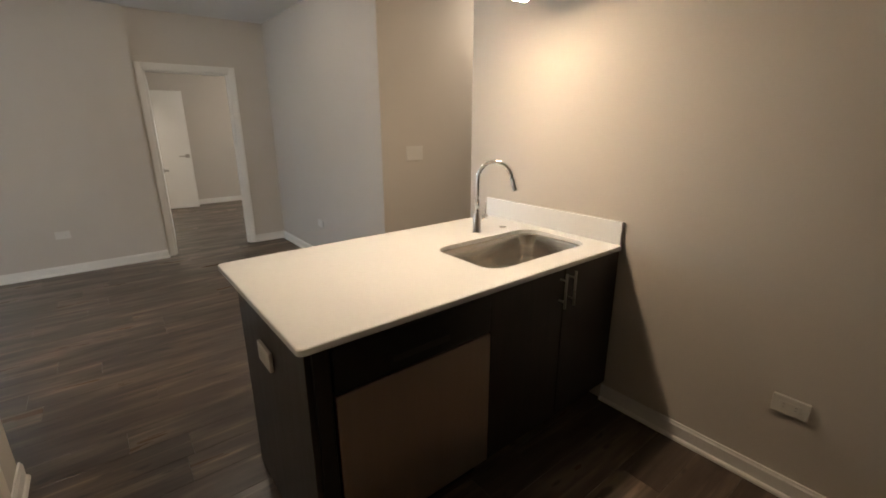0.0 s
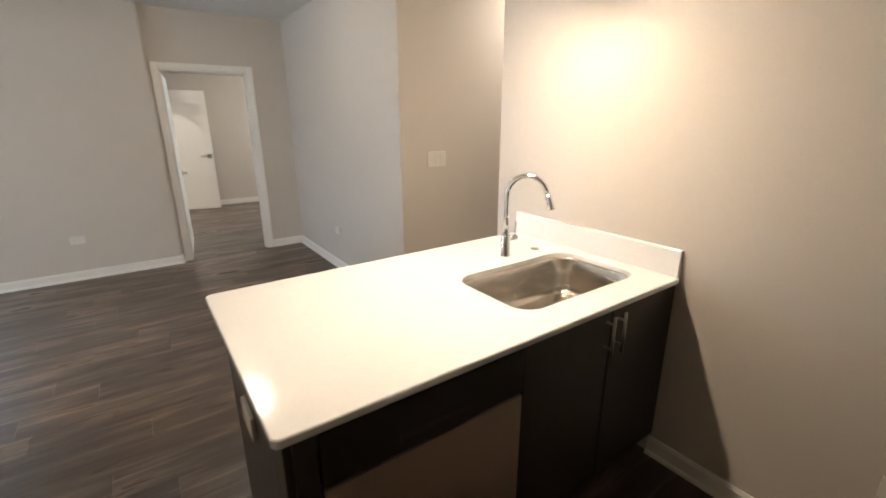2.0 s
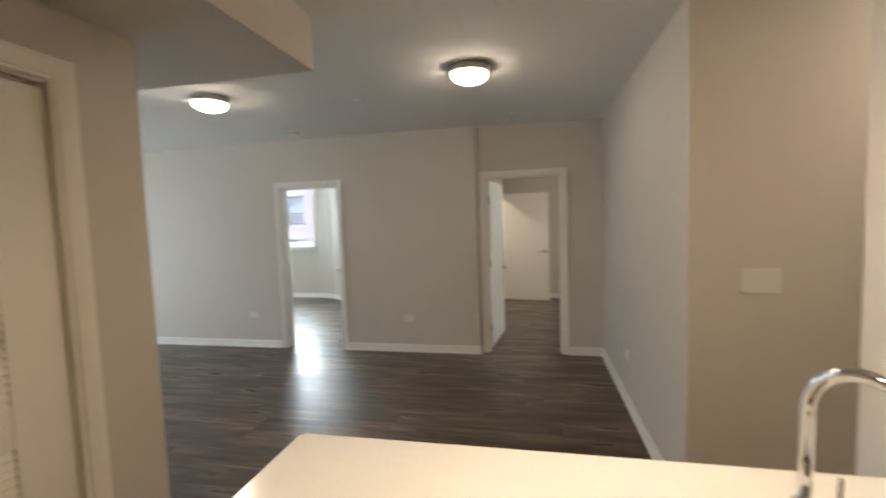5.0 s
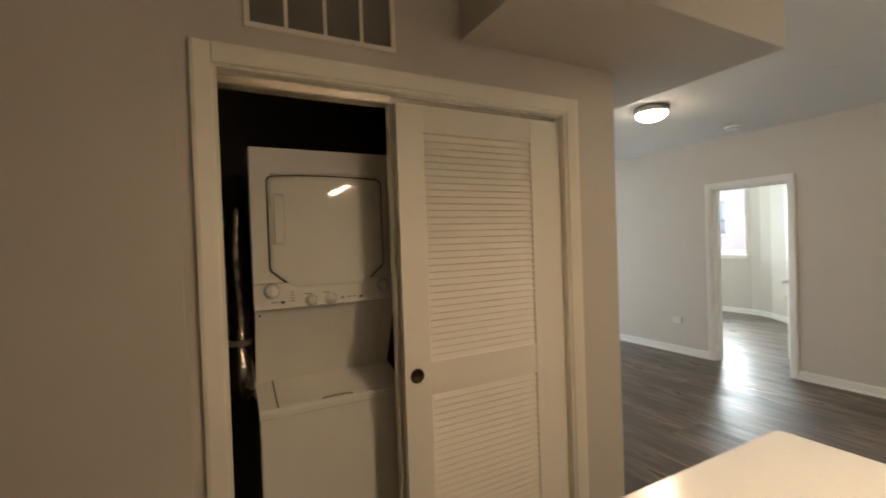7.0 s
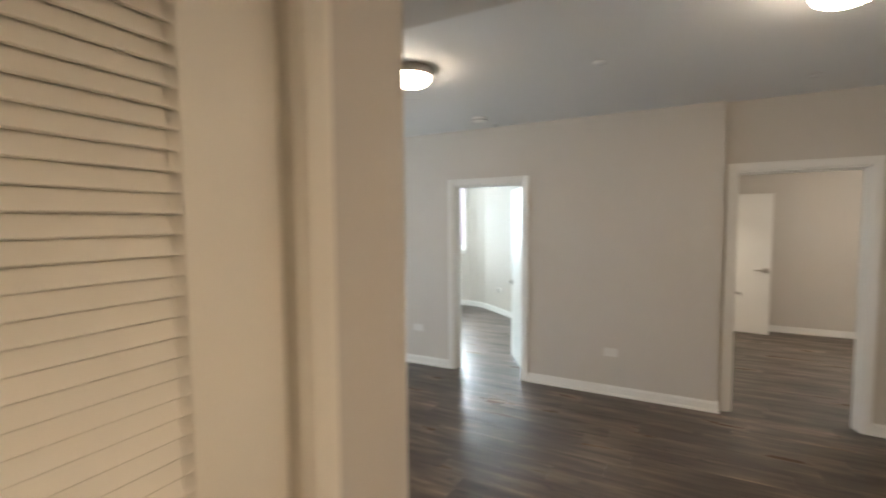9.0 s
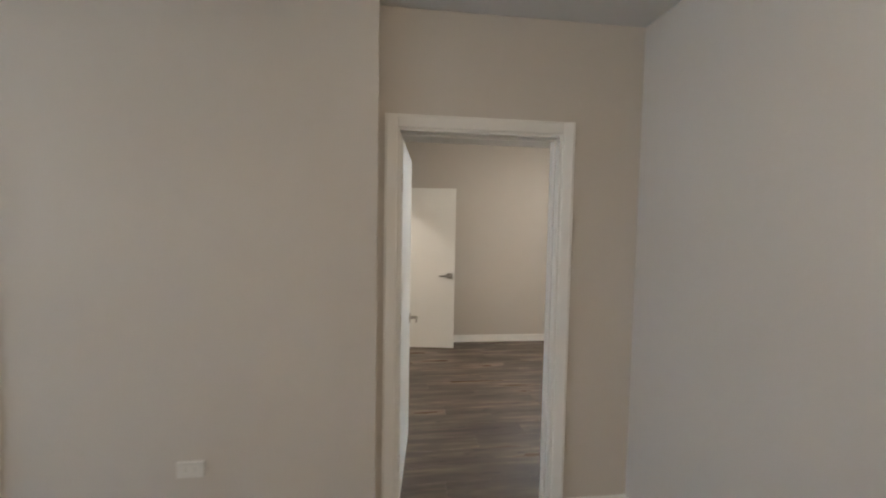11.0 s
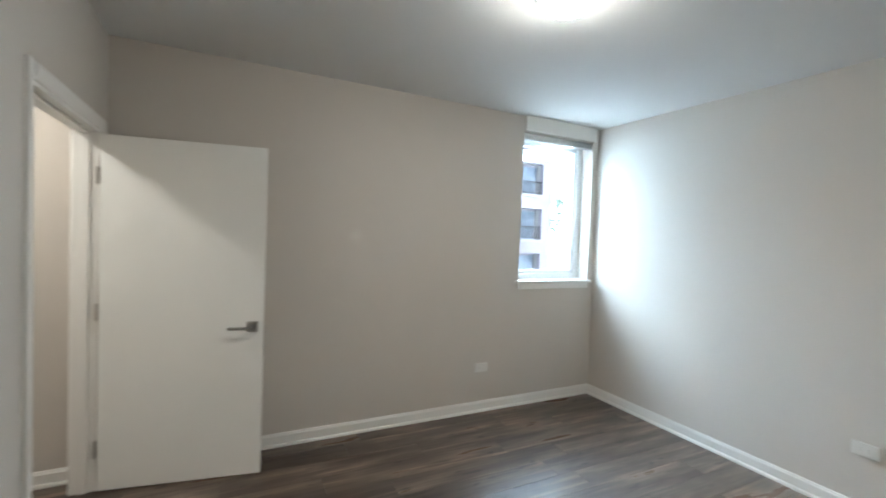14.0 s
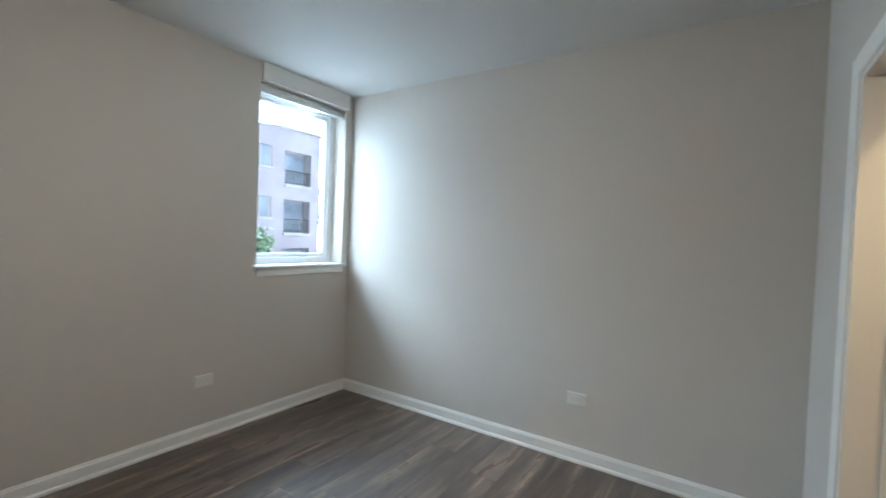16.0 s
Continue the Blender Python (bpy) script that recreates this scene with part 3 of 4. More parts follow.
def sink():
    ob = thing("sink", "stainless undermount single-bowl sink", "sink")
    bm = bmesh.new()
    levels = [(-0.012, -0.0215, 0.090), (0.004, -0.0215, 0.085), (0.008, -0.03, 0.085), (0.014, -0.14, 0.080), (0.020, -0.175, 0.075), (0.034, -0.192, 0.068), (0.055, -0.198, 0.055)]
    rings = []
    for d, z, r in levels:
        rings.append([bm.verts.new((x, y, COUNTER + z)) for x, y in rounded(SINK[0] + d, SINK[1] + d, SINK[2] - d, SINK[3] - d, r, 8)])
    for a, b in zip(rings, rings[1:]):
        for k in range(len(a)):
            bm.faces.new((a[k], a[(k + 1) % len(a)], b[(k + 1) % len(b)], b[k]))
    bm.faces.new(rings[-1])
    bmesh.ops.recalc_face_normals(bm, faces=bm.faces[:])
    for f in bm.faces:
        f.normal_flip()
    part("bowl", bm, SINK_STEEL, ob, "satin stainless steel bowl", True)
    dr = part("drain", lathe([(0.052, 0.7425), (0.055, 0.7455), (0.050, 0.7475), (0.040, 0.7465), (0.036, 0.7440), (0.0, 0.7440)], 28, Matrix.Translation((-0.385, 0.300, COUNTER - 0.94))), CHROME, ob, "chrome basket strainer drain", True)
    part("strainer", lathe([(0.047, 0.7472), (0.044, 0.7485), (0.030, 0.7490), (0.0, 0.7490)], 24, Matrix.Translation((-0.385, 0.300, COUNTER - 0.94))), RUBBER, dr, "dark strainer basket")
    return ob


sink()
stop = thing("sink_stopper", "black rubber sink stopper lying in the sink", "stopper")
part("disc", lathe([(0.0, 0.743), (0.040, 0.743), (0.044, 0.750), (0.036, 0.760), (0.018, 0.762), (0.0, 0.762)], 24, Matrix.Translation((-0.130, 0.330, COUNTER - 0.94))), RUBBER, stop, "", True)
part("knob", lathe([(0.010, 0.762), (0.013, 0.778), (0.011, 0.782), (0.0, 0.783)], 12, Matrix.Translation((-0.130, 0.330, COUNTER - 0.94))), RUBBER, stop, "", True)


def faucet():
    ob = thing("faucet", "tall chrome pull-down gooseneck kitchen faucet", "faucet", pose(-0.343, 0.610, COUNTER, 0, 0, 27))
    part("base", lathe([(0.0, 0.0), (0.027, 0.0), (0.027, 0.006), (0.0225, 0.010), (0.0225, 0.098), (0.0205, 0.104), (0.0, 0.104)], 28), CHROME, ob, "", True)
    part("collar", lathe([(0.0130, 0.103), (0.0150, 0.104), (0.0150, 0.110), (0.0130, 0.112), (0.0, 0.112)], 28), CHROME, ob, "", True)
    path = [(0, 0, 0.11), (0, 0, 0.20), (0, 0, 0.285)]
    cy, r = -0.092, 0.092
    for k in range(1, 17):
        a = radians(180 * k / 17 * 0.99)
        path.append((0, cy + r * math.cos(a), 0.285 + r * math.sin(a)))
    part("spout", sweep(path, [0.0125] * len(path), 18), CHROME, ob, "chrome gooseneck spout", True)
    e = Vector(path[-1])
    d = (Vector(path[-1]) - Vector(path[-2])).normalized()
    hd = part("spray_head", sweep([e, e + d * 0.01, e + d * 0.012, e + d * 0.050, e + d * 0.064, e + d * 0.066], [0.0125, 0.0135, 0.0145, 0.0145, 0.0150, 0.0145], 18), CHROME, ob, "chrome pull-down spray head", True)
    part("nozzle", sweep([e + d * 0.0655, e + d * 0.0685], [0.0135, 0.0135], 18), BLACK, hd)
    part("handle_hub", rod((0.012, -0.0084, 0.080), (0.050, -0.035, 0.080), 0.0150, 22), CHROME, ob, "", True)
    part("handle", sweep([(0.042, -0.0294, 0.086), (0.043, -0.030, 0.12), (0.044, -0.031, 0.160)], [0.0055, 0.0050, 0.0045], 12), CHROME, ob, "thin chrome lever", True)
    return ob


faucet()
solid("hole_cover", lathe([(0.0, 0.006), (0.012, 0.006), (0.021, 0.004), (0.023, 0.0), (0.0, 0.0)], 26), CHROME, "small chrome cover cap set in the countertop", "cap", at=pose(-0.147, 0.606, COUNTER), smooth=True)


def bar_pull(parent, x, z0, z1, y):
    h = part("handle", rod((x, y - 0.032, z0), (x, y - 0.032, z1), 0.0055, 12), NICKEL, parent, "slim nickel bar pull", True)
    for z in (z0 + 0.03, z1 - 0.03):
        part("post", rod((x, y, z), (x, y - 0.032, z), 0.0045, 10), NICKEL, h, "", True)


cab = thing("sink_cabinet", "espresso base cabinet with two flat doors under the sink", "cabinet")
part("body", boxes([((-0.834, 0.020, 0.112), (-0.820, 0.644, 0.846)), ((0.015, 0.020, 0.112), (0.033, 0.644, 0.846)), ((-0.820, 0.602, 0.112), (0.015, 0.644, 0.846)), ((-0.820, 0.020, 0.112), (0.015, 0.602, 0.128)), ((-0.820, 0.020, 0.817), (0.015, 0.051, 0.846))]), ESPRESSO, cab)
part("toe_kick", box((-0.834, 0.077, 0.000), (0.033, 0.092, 0.112)), ESPRESSO, cab)
for a, b, hx in ((-0.832, -0.396, -0.425), (-0.392, 0.031, -0.362)):
    dd = part("door", box((a, -0.002, 0.112), (b, 0.018, 0.836), 0.0015, 1), ESPRESSO, cab, "flat espresso cabinet door")
    bar_pull(dd, hx, 0.672, 0.828, -0.002)

dw = thing("dishwasher", "built-in dishwasher with stainless door and black control panel", "dishwasher")
part("door", box((-1.463, -0.012, 0.112), (-0.842, 0.020, 0.682), 0.005, 2), STEEL, dw, "brushed stainless door panel")
cp = part("control_panel", box((-1.463, -0.010, 0.686), (-0.842, 0.022, 0.836), 0.006, 2), BLACK, dw, "glossy black control panel")
part("pocket_handle", box((-1.265, -0.012, 0.722), (-1.039, -0.009, 0.744), 0.001, 1), SLOT, cp)
part("tub", box((-1.459, 0.025, 0.112), (-0.846, 0.602, 0.845)), SLOT, dw)
part("toe_panel", box((-1.459, 0.056, 0.005), (-0.846, 0.072, 0.112), 0.002, 1), BLACK, dw)

ep = thing("end_panel", "dark espresso end panel of the kitchen peninsula", "cabinet panel")
part("side", box((-1.537, 0.009, 0.000), (-1.517, 0.696, 0.848), 0.0015, 1), ESPRESSO, ep)
part("filler", box((-1.517, -0.001, 0.000), (-1.467, 0.020, 0.848), 0.0015, 1), ESPRESSO, ep)
part("back_panel", box((-1.517, 0.675, 0.000), (0.033, 0.696, 0.848), 0.0015, 1), ESPRESSO, ep)


# ---- outlets and switches ----
def outlet(at, label, w=0.116, h=0.072):
    """A wall plate lying on its side: its back on y = 0, facing -y."""
    ob = thing("wall_outlet", label, "outlet", at, group="wall outlets")
    part("plate", box((-w / 2, -0.013, -h / 2), (w / 2, 0, h / 2), 0.003, 2), PLASTIC, ob)
    insert = part("receptacle", box((-0.034, -0.0142, -0.0168), (0.034, -0.010, 0.0168), 0.001, 1), PLASTIC, ob)
    for x in (-0.019, 0.019):
        for z in (-0.006, 0.006):
            part("slot", box((x - 0.004, -0.0145, z - 0.001), (x + 0.004, -0.0138, z + 0.001)), GREY_MARK, insert)
    return ob


FACE = {"-y": 0, "-x": -90, "+x": 90, "+y": 180}
for x, y, z, side, lab in [
    (KITCHEN_X, -0.760, 0.392, "-x", "white horizontal wall outlet above the kitchen baseboard"),
    (-2.254, LIVING_Y, 0.392, "-y", "white horizontal wall outlet beside the bedroom door"),
    (-4.265, LIVING_Y, 0.405, "-y", "white horizontal wall outlet beside the second doorway"),
    (-6.0, LIVING_Y, 0.405, "-y", "white horizontal wall outlet on the living room wall"),
    (SIDE_X, 3.265, 0.406, "-x", "white horizontal wall outlet on the side wall"),
    (1.145, BED_FAR, 0.372, "-y", "white horizontal wall outlet on the bedroom window wall"),
    (BED_RIGHT, 5.813, 0.385, "-x", "white horizontal wall outlet on the bedroom side wall"),
    (-4.35, 7.323, 0.40, "-y", "white horizontal wall outlet in the second bedroom"),
]:
    outlet(pose(x, y, z, 0, 0, FACE[side]), lab)
outlet(pose(-1.538, 0.375, 0.671, 0, 0, -90), "white horizontal outlet on the end of the peninsula", w=0.128)

sw = thing("light_switch", "white three-gang light switch plate", "light switch", pose(0.191, 1.953, 1.190))
part("plate", box((-0.082, -0.006, -0.057), (0.082, 0, 0.057), 0.0025, 2), PLASTIC, sw)
for x in (-0.046, 0, 0.046):
    part("rocker", box((x - 0.0165, -0.0075, -0.033), (x + 0.0165, -0.005, 0.033), 0.002, 1), PLASTIC, sw)


# ---- linear pendant over the peninsula ----
pen = thing("linear_pendant", "lit slim linear pendant lamp over the peninsula", "pendant lamp", pose(0, 0.45, 0))
PA, PB, PZ = -1.09, -0.216, 1.974
def half_tube(x0, x1, r, drop, z):
    """A shallow rounded diffuser along x, open at the top."""
    bm = bmesh.new()
    rows = []
    for x in (x0, x1):
        rows.append([bm.verts.new((x, r * math.sin(a), z - drop * math.cos(a))) for a in [radians(-90 + 180 * k / 14) for k in range(15)]])
    for k in range(14):
        bm.faces.new((rows[0][k], rows[0][k + 1], rows[1][k + 1], rows[1][k]))
    bm.faces.new(rows[0])
    bm.faces.new(rows[1][::-1])
    bmesh.ops.recalc_face_normals(bm, faces=bm.faces[:])
    return bm


part("diffuser", half_tube(PA + 0.006, PB - 0.004, 0.021, 0.014, PZ), TUBE_GLOW, pen, "glowing white diffuser")
part("housing", box((PA, -0.028, PZ + 0.001), (PB, 0.028, PZ + 0.05), 0.003, 1), NICKEL, pen, "brushed metal housing")
for x in (PA, PB - 0.003):
    part("end_cap", box((x, -0.026, PZ - 0.009), (x + 0.003, 0.026, PZ + 0.003), 0.001, 1), NICKEL, pen)
for x in (PA + 0.12, PB - 0.12):
    part("stem", rod((x, 0, PZ + 0.05), (x, 0, CEIL - 0.02), 0.006, 10), NICKEL, pen, "", True)
part("canopy", box((PA + 0.06, -0.05, CEIL - 0.022), (PB - 0.06, 0.05, CEIL), 0.004, 1), NICKEL, pen)


# ---- flush dome lamps ----
def dome(x, y, label, r=0.122, glow=None):
    ob = thing("ceiling_lamp", label, "ceiling lamp", pose(x, y, CEIL), group="flush dome ceiling lamps")
    part("base", lathe([(0.0, 0.0), (r + 0.009, 0.0), (r + 0.012, -0.004), (r + 0.012, -0.044), (r + 0.008, -0.048), (r - 0.006, -0.048), (0.0, -0.044)], 40), NICKEL, ob, "brushed nickel drum ring", True)
    prof = [((r - 0.002) * math.cos(radians(a)), -0.0485 - 0.062 * math.sin(radians(a))) for a in range(0, 90, 9)] + [(0.0, -0.1105)]
    part("shade", lathe(prof, 40), glow or DOME_GLOW, ob, "glowing opal glass dome", True)
    return ob


dome(-3.245, 2.67, "lit nickel and opal glass dome lamp on the living room ceiling")
dome(-1.225, 2.60, "lit nickel and opal glass dome lamp near the hall")
dome(0.470, 6.20, "lit nickel and opal glass dome lamp on the bedroom ceiling", glow=BEDROOM_GLOW)
dome(-2.2, 7.1, "lit nickel and opal glass dome lamp in the bathroom", glow=BEDROOM_GLOW)
dome(1.15, 4.05, "lit nickel and opal glass dome lamp in the closet", glow=CLOSET_GLOW)

dome(1.1, 1.51, "lit nickel and opal glass dome lamp in the entry hall")

sd = thing("smoke_detector", "white round smoke detector on the ceiling", "smoke detector", pose(-3.35, 4.02, CEIL))
part("body", lathe([(0.0, 0.0), (0.066, 0.0), (0.066, -0.014), (0.058, -0.032), (0.030, -0.038), (0.0, -0.038)], 32), TRIM, sd, "", True)
part("vent_ring", lathe([(0.060, -0.020), (0.0635, -0.021), (0.0635, -0.025), (0.060, -0.026)], 32), SLOT, sd)
for x, y in ((-0.985, 4.02), (-3.35, 4.38), (-2.2, 3.1)):
    sp = thing("sprinkler_cover", "round white sprinkler cover plate on the ceiling", "sprinkler", pose(x, y, CEIL), group="sprinkler covers")
    part("plate", lathe([(0.0, -0.008), (0.042, -0.008), (0.045, -0.004), (0.040, 0.0), (0.0, 0.0)], 28), CEILING, sp, "", True)

reg = thing("ceiling_register", "square white ceiling air register with dark slats", "vent", pose(-1.200, 6.465, CEIL))
part("frame", boxes([((-0.085, -0.155, -0.006), (0.085, -0.135, 0)), ((-0.085, 0.135, -0.006), (0.085, 0.155, 0)), ((-0.085, -0.135, -0.006), (-0.068, 0.135, 0)), ((0.068, -0.135, -0.006), (0.085, 0.135, 0))]), CEILING, reg)
part("backing", box((-0.068, -0.135, -0.002), (0.068, 0.135, -0.0005)), SLOT, reg)
for k in range(12):
    y = -0.125 + 0.0225 * k
    bm = box((-0.068, -0.009, -0.001), (0.068, 0.009, 0.001))
    bmesh.ops.transform(bm, matrix=pose(0, y, -0.006, 40 if k < 6 else -40), verts=bm.verts[:])
    part("slat", bm, FILTER, reg)


# ---- laundry closet ----
fr = thing("closet_doorframe", "cream painted casing around the laundry closet", "door frame", kind="structure")
a, b, _, t = LAUNDRY
X0 = CLOSET_X
part("jamb", box((-2.481, a, 0), (X0 + 0.001, a + 0.016, t), 0.001, 1), LOUVER, fr)
part("jamb", box((-2.481, b - 0.016, 0), (X0 + 0.001, b, t), 0.001, 1), LOUVER, fr)
part("head_jamb", box((-2.481, a + 0.016, t - 0.016), (X0 + 0.001, b - 0.016, t), 0.001, 1), LOUVER, fr)
for yy, flip in ((a + 0.004, -1), (b - 0.004, 1)):
    bm = casing_piece(t + CW - 0.006)
    bmesh.ops.transform(bm, matrix=Matrix(((0, 1, 0, X0), (flip, 0, 0, yy), (0, 0, 1, 0), (0, 0, 0, 1))), verts=bm.verts[:])
    bmesh.ops.recalc_face_normals(bm, faces=bm.faces[:])
    part("casing", bm, LOUVER, fr)
bm = casing_piece(b - a - 0.010)
bmesh.ops.transform(bm, matrix=Matrix(((0, 1, 0, X0), (0, 0, 1, a + 0.005), (1, 0, 0, t - 0.006), (0, 0, 0, 1))), verts=bm.verts[:])
bmesh.ops.recalc_face_normals(bm, faces=bm.faces[:])
part("head_casing", bm, LOUVER, fr)
tr = part("door_track", boxes([((-2.462, a + 0.017, t - 0.029), (-2.375, b - 0.017, t - 0.017)), ((-2.420, a + 0.017, t - 0.044), (-2.417, b - 0.017, t - 0.029)), ((-2.462, a + 0.017, t - 0.048), (-2.459, b - 0.017, t - 0.029))]), TRACK, fr, "metal sliding door track")
part("track_fascia", box((-2.375, a + 0.017, t - 0.031), (-2.3725, b - 0.017, t - 0.017), 0.0008, 1), TRACK, tr, "bright metal lip of the sliding track")


def louver_door(at, label):
    """Bypass door: y along its width from 0, x 0 is its front face."""
    ob = thing("louvered_door", label, "door", at)
    W, H, S = 0.800, 1.991, 0.033
    st, top_z, mid1, mid0, low = 0.112, 1.886, 0.995, 0.866, 0.145
    right = 0.168
    for y0, y1 in ((0, st), (W - right, W)):
        part("stile", box((-S, y0, 0.012), (0, y1, H), 0.002, 1), LOUVER, ob)
    for z0, z1 in ((top_z, H), (mid0, mid1), (0.012, low)):
        part("rail", box((-S, st, z0), (-0.001, W - right, z1), 0.001, 1), LOUVER, ob)
    pitch = 0.0270
    slat = bmesh.new()
    box((-0.003, 0, -0.0182), (0.003, W - right - st + 0.004, 0.0182), 0.0012, 1, bm=slat)
    bmesh.ops.transform(slat, matrix=pose(0, 0, 0, 0, -23, 0), verts=slat.verts[:])
    first = None
    for z0, z1 in ((mid1, top_z), (low, mid0)):
        n = int(round((z1 - z0) / pitch))
        for k in range(n):
            at_z = z0 + (k + 0.5) * (z1 - z0) / n
            if first is None:
                first = part("slat", slat, LOUVER, ob)
                s = first
            else:
                s = new("slat", first.data)
                s.parent = ob
            s.location = (-0.013, st - 0.002, at_z)
    pull = part("finger_pull", lathe([(0.0, 0.0015), (0.019, 0.0015), (0.023, 0.004), (0.027, 0.004), (0.029, 0.0), (0.0, 0.0)], 28, pose(0, 0.051, 0.951, 0, 90, 0)), BRONZE, ob, "round dark bronze cup pull", True)
    return ob


louver_door(pose(-2.388, 0.058, 0), "cream louvered sliding closet door slid across half the opening")
louver_door(pose(-2.430, 0.045, 0), "cream louvered sliding closet door behind the front one")


def grille():
    """Return air grille over the closet, on the wall face; y width, z height."""
    ob = thing("air_grille", "white return air grille with four dark bays above the closet", "vent", pose(CLOSET_X, -0.453, 2.156))
    W, H = 0.506, 0.28
    for lo, hi in (((0, 0, 0), (0.012, W, 0.018)), ((0, 0, H - 0.018), (0.012, W, H)), ((0, 0, 0.018), (0.012, 0.018, H - 0.018)), ((0, W - 0.018, 0.018), (0.012, W, H - 0.018))):
        part("frame", box(lo, hi, 0.002, 1), LOUVER, ob)
    for k in (1, 2, 3):
        y = W * k / 4
        part("mullion", box((0.001, y - 0.006, 0.018), (0.010, y + 0.006, H - 0.018), 0.001, 1), LOUVER, ob)
    part("backing", box((0.0005, 0.018, 0.018), (0.0015, W - 0.018, H - 0.018)), SLOT, ob)
    first = None
    for k in range(18):
        z = 0.024 + k * 0.0137
        if first is None:
            bm = box((-0.0006, 0.018, -0.006), (0.0006, W - 0.018, 0.006))
            bmesh.ops.transform(bm, matrix=pose(0, 0, 0, 0, 38, 0), verts=bm.verts[:])
            first = s = part("slat", bm, GRILLE_DARK, ob)
        else:
            s = new("slat", first.data)
            s.parent = ob
        s.location = (0.0056, 0, z)
    return ob


grille()


def washer_dryer():
    """Stacked unit; x out of the closet, y width from its left side, z up. Front of the dryer at x = 0."""
    ob = thing("stacked_washer_dryer", "white stacked washer and dryer standing in the closet", "washer dryer", pose(-2.672, -0.437, 0))
    W = 0.580
    turn = Matrix(((1, 0, 0, 0), (0, 0, 1, 0), (0, 1, 0, 0), (0, 0, 0, 1)))

    def across(profile, y0, y1):
        """A body of one (x, z) profile across the width."""
        bm = prism(profile, y0, y1)
        bmesh.ops.transform(bm, matrix=turn, verts=bm.verts[:])
        bmesh.ops.recalc_face_normals(bm, faces=bm.faces[:])
        return bm

    def arc(cy, cz, r, a0, a1, n=5):
        return [(cy + r * math.cos(radians(a0 + (a1 - a0) * k / n)), cz + r * math.sin(radians(a0 + (a1 - a0) * k / n))) for k in range(n + 1)]

    def loop(d, x):
        """The door's outline grown by d: a gently arched top, round upper corners, cut lower corners."""
        y0, y1, z0, z1 = 0.066 - d, W - 0.060 + d, 1.3010 - d, 1.7380 + d
        c = 0.088
        pts = arc(y0 + 0.022, z1 - 0.024, 0.022, 180, 92)
        pts += [(y0 + (y1 - y0) * k / 8, z1 + 0.007 * math.sin(math.pi * k / 8) - 0.002) for k in range(1, 8)]
        pts += arc(y1 - 0.022, z1 - 0.024, 0.022, 88, 0)
        pts += [(y1, z0 + c), (y1 - 0.006, z0 + c - 0.016), (y1 - c + 0.012, z0 + 0.012), (y1 - c - 0.012, z0 + 0.001)]
        pts += [(y0 + c + 0.012, z0 + 0.001), (y0 + c - 0.012, z0 + 0.012), (y0 + 0.006, z0 + c - 0.016), (y0, z0 + c)]
        return [(x, y, z) for y, z in pts]

    def stack(loops):
        bm = bmesh.new()
        rings = [[bm.verts.new(p) for p in lp] for lp in loops]
        for a, b in zip(rings, rings[1:]):
            for k in range(len(a)):
                bm.faces.new((a[k], a[(k + 1) % len(a)], b[(k + 1) % len(b)], b[k]))
        bm.faces.new(rings[-1])
        bmesh.ops.recalc_face_normals(bm, faces=bm.faces[:])
        return bm
    part("dryer_body", box((-0.60, 0.001, 1.2209), (-0.012, W - 0.001, 1.8509), 0.006, 2), ENAMEL, ob, "white dryer cabinet")
    part("dryer_front", box((-0.016, 0, 1.3224), (-0.002, W, 1.8530), 0.006, 3), ENAMEL, ob)
    # dark rim drawn in place of the shaded gap round the dryer door
    part("door_gap_shade", stack([loop(0.0075, -0.006), loop(0.0075, 0.0005)]), SLOT, ob, "dark gap round the dryer door")
    dr = part("dryer_door", stack([loop(0.002, -0.004), loop(0.002, 0.005), loop(0.0, 0.009), loop(-0.010, 0.0125), loop(-0.03, 0.0135)]), ENAMEL, ob, "white dryer door with cut lower corners", False)
    part("brow", sweep([(0.002, 0.075 + (W - 0.15) * k / 10, 1.7497 + 0.007 * math.sin(math.pi * k / 10)) for k in range(11)], [0.004] * 11, 8), ENAMEL, dr, "", True)
    rim = [rounded(-0.028 + d, -0.103 + d, 0.028 - d, 0.103 - d, 0.014 - d * 0.5, 5) for d in (0.0, 0.003, 0.007, 0.010)]
    at = Matrix(((0, 0, 1, 0.0), (1, 0, 0, 0.100), (0, 1, 0, 1.5735), (0, 0, 0, 1)))
    bm = stack([[(x, y, z) for x, y in lp] for lp, z in zip(rim, (0.0125, 0.017, 0.0175, 0.014))])
    bmesh.ops.transform(bm, matrix=at, verts=bm.verts[:])
    bmesh.ops.recalc_face_normals(bm, faces=bm.faces[:])
    hb = part("handle", bm, ENAMEL, dr, "recessed white door handle")
    part("handle_grip", box((0.0135, 0.082, 1.4784), (0.0235, 0.118, 1.6547), 0.005, 3), ENAMEL, hb)
    # control strip, leaning a little
    cs = part("control_panel", across([(-0.04, 1.2170), (0.010, 1.2189), (0.0155, 1.2247), (0.004, 1.3213), (-0.04, 1.3213)], 0.0, W), ENAMEL, ob, "white control strip with four dials")

    def dial(y, z, r, tilt):
        m = pose(0.0145 - 0.117 * (z - 1.2286), y, z, 0, 83, 0)
        part("dial_ring", lathe([(r * 1.22, 0.0), (r * 1.22, 0.0010), (0, 0.0010)], 24, m), GREY_MARK, cs)
        d = part("dial", lathe([(r * 1.12, 0.0), (r * 1.12, 0.003), (r, 0.005), (r * 0.92, 0.018), (r * 0.8, 0.021), (0, 0.021)], 24, m), ENAMEL, cs, "white round control dial", True)
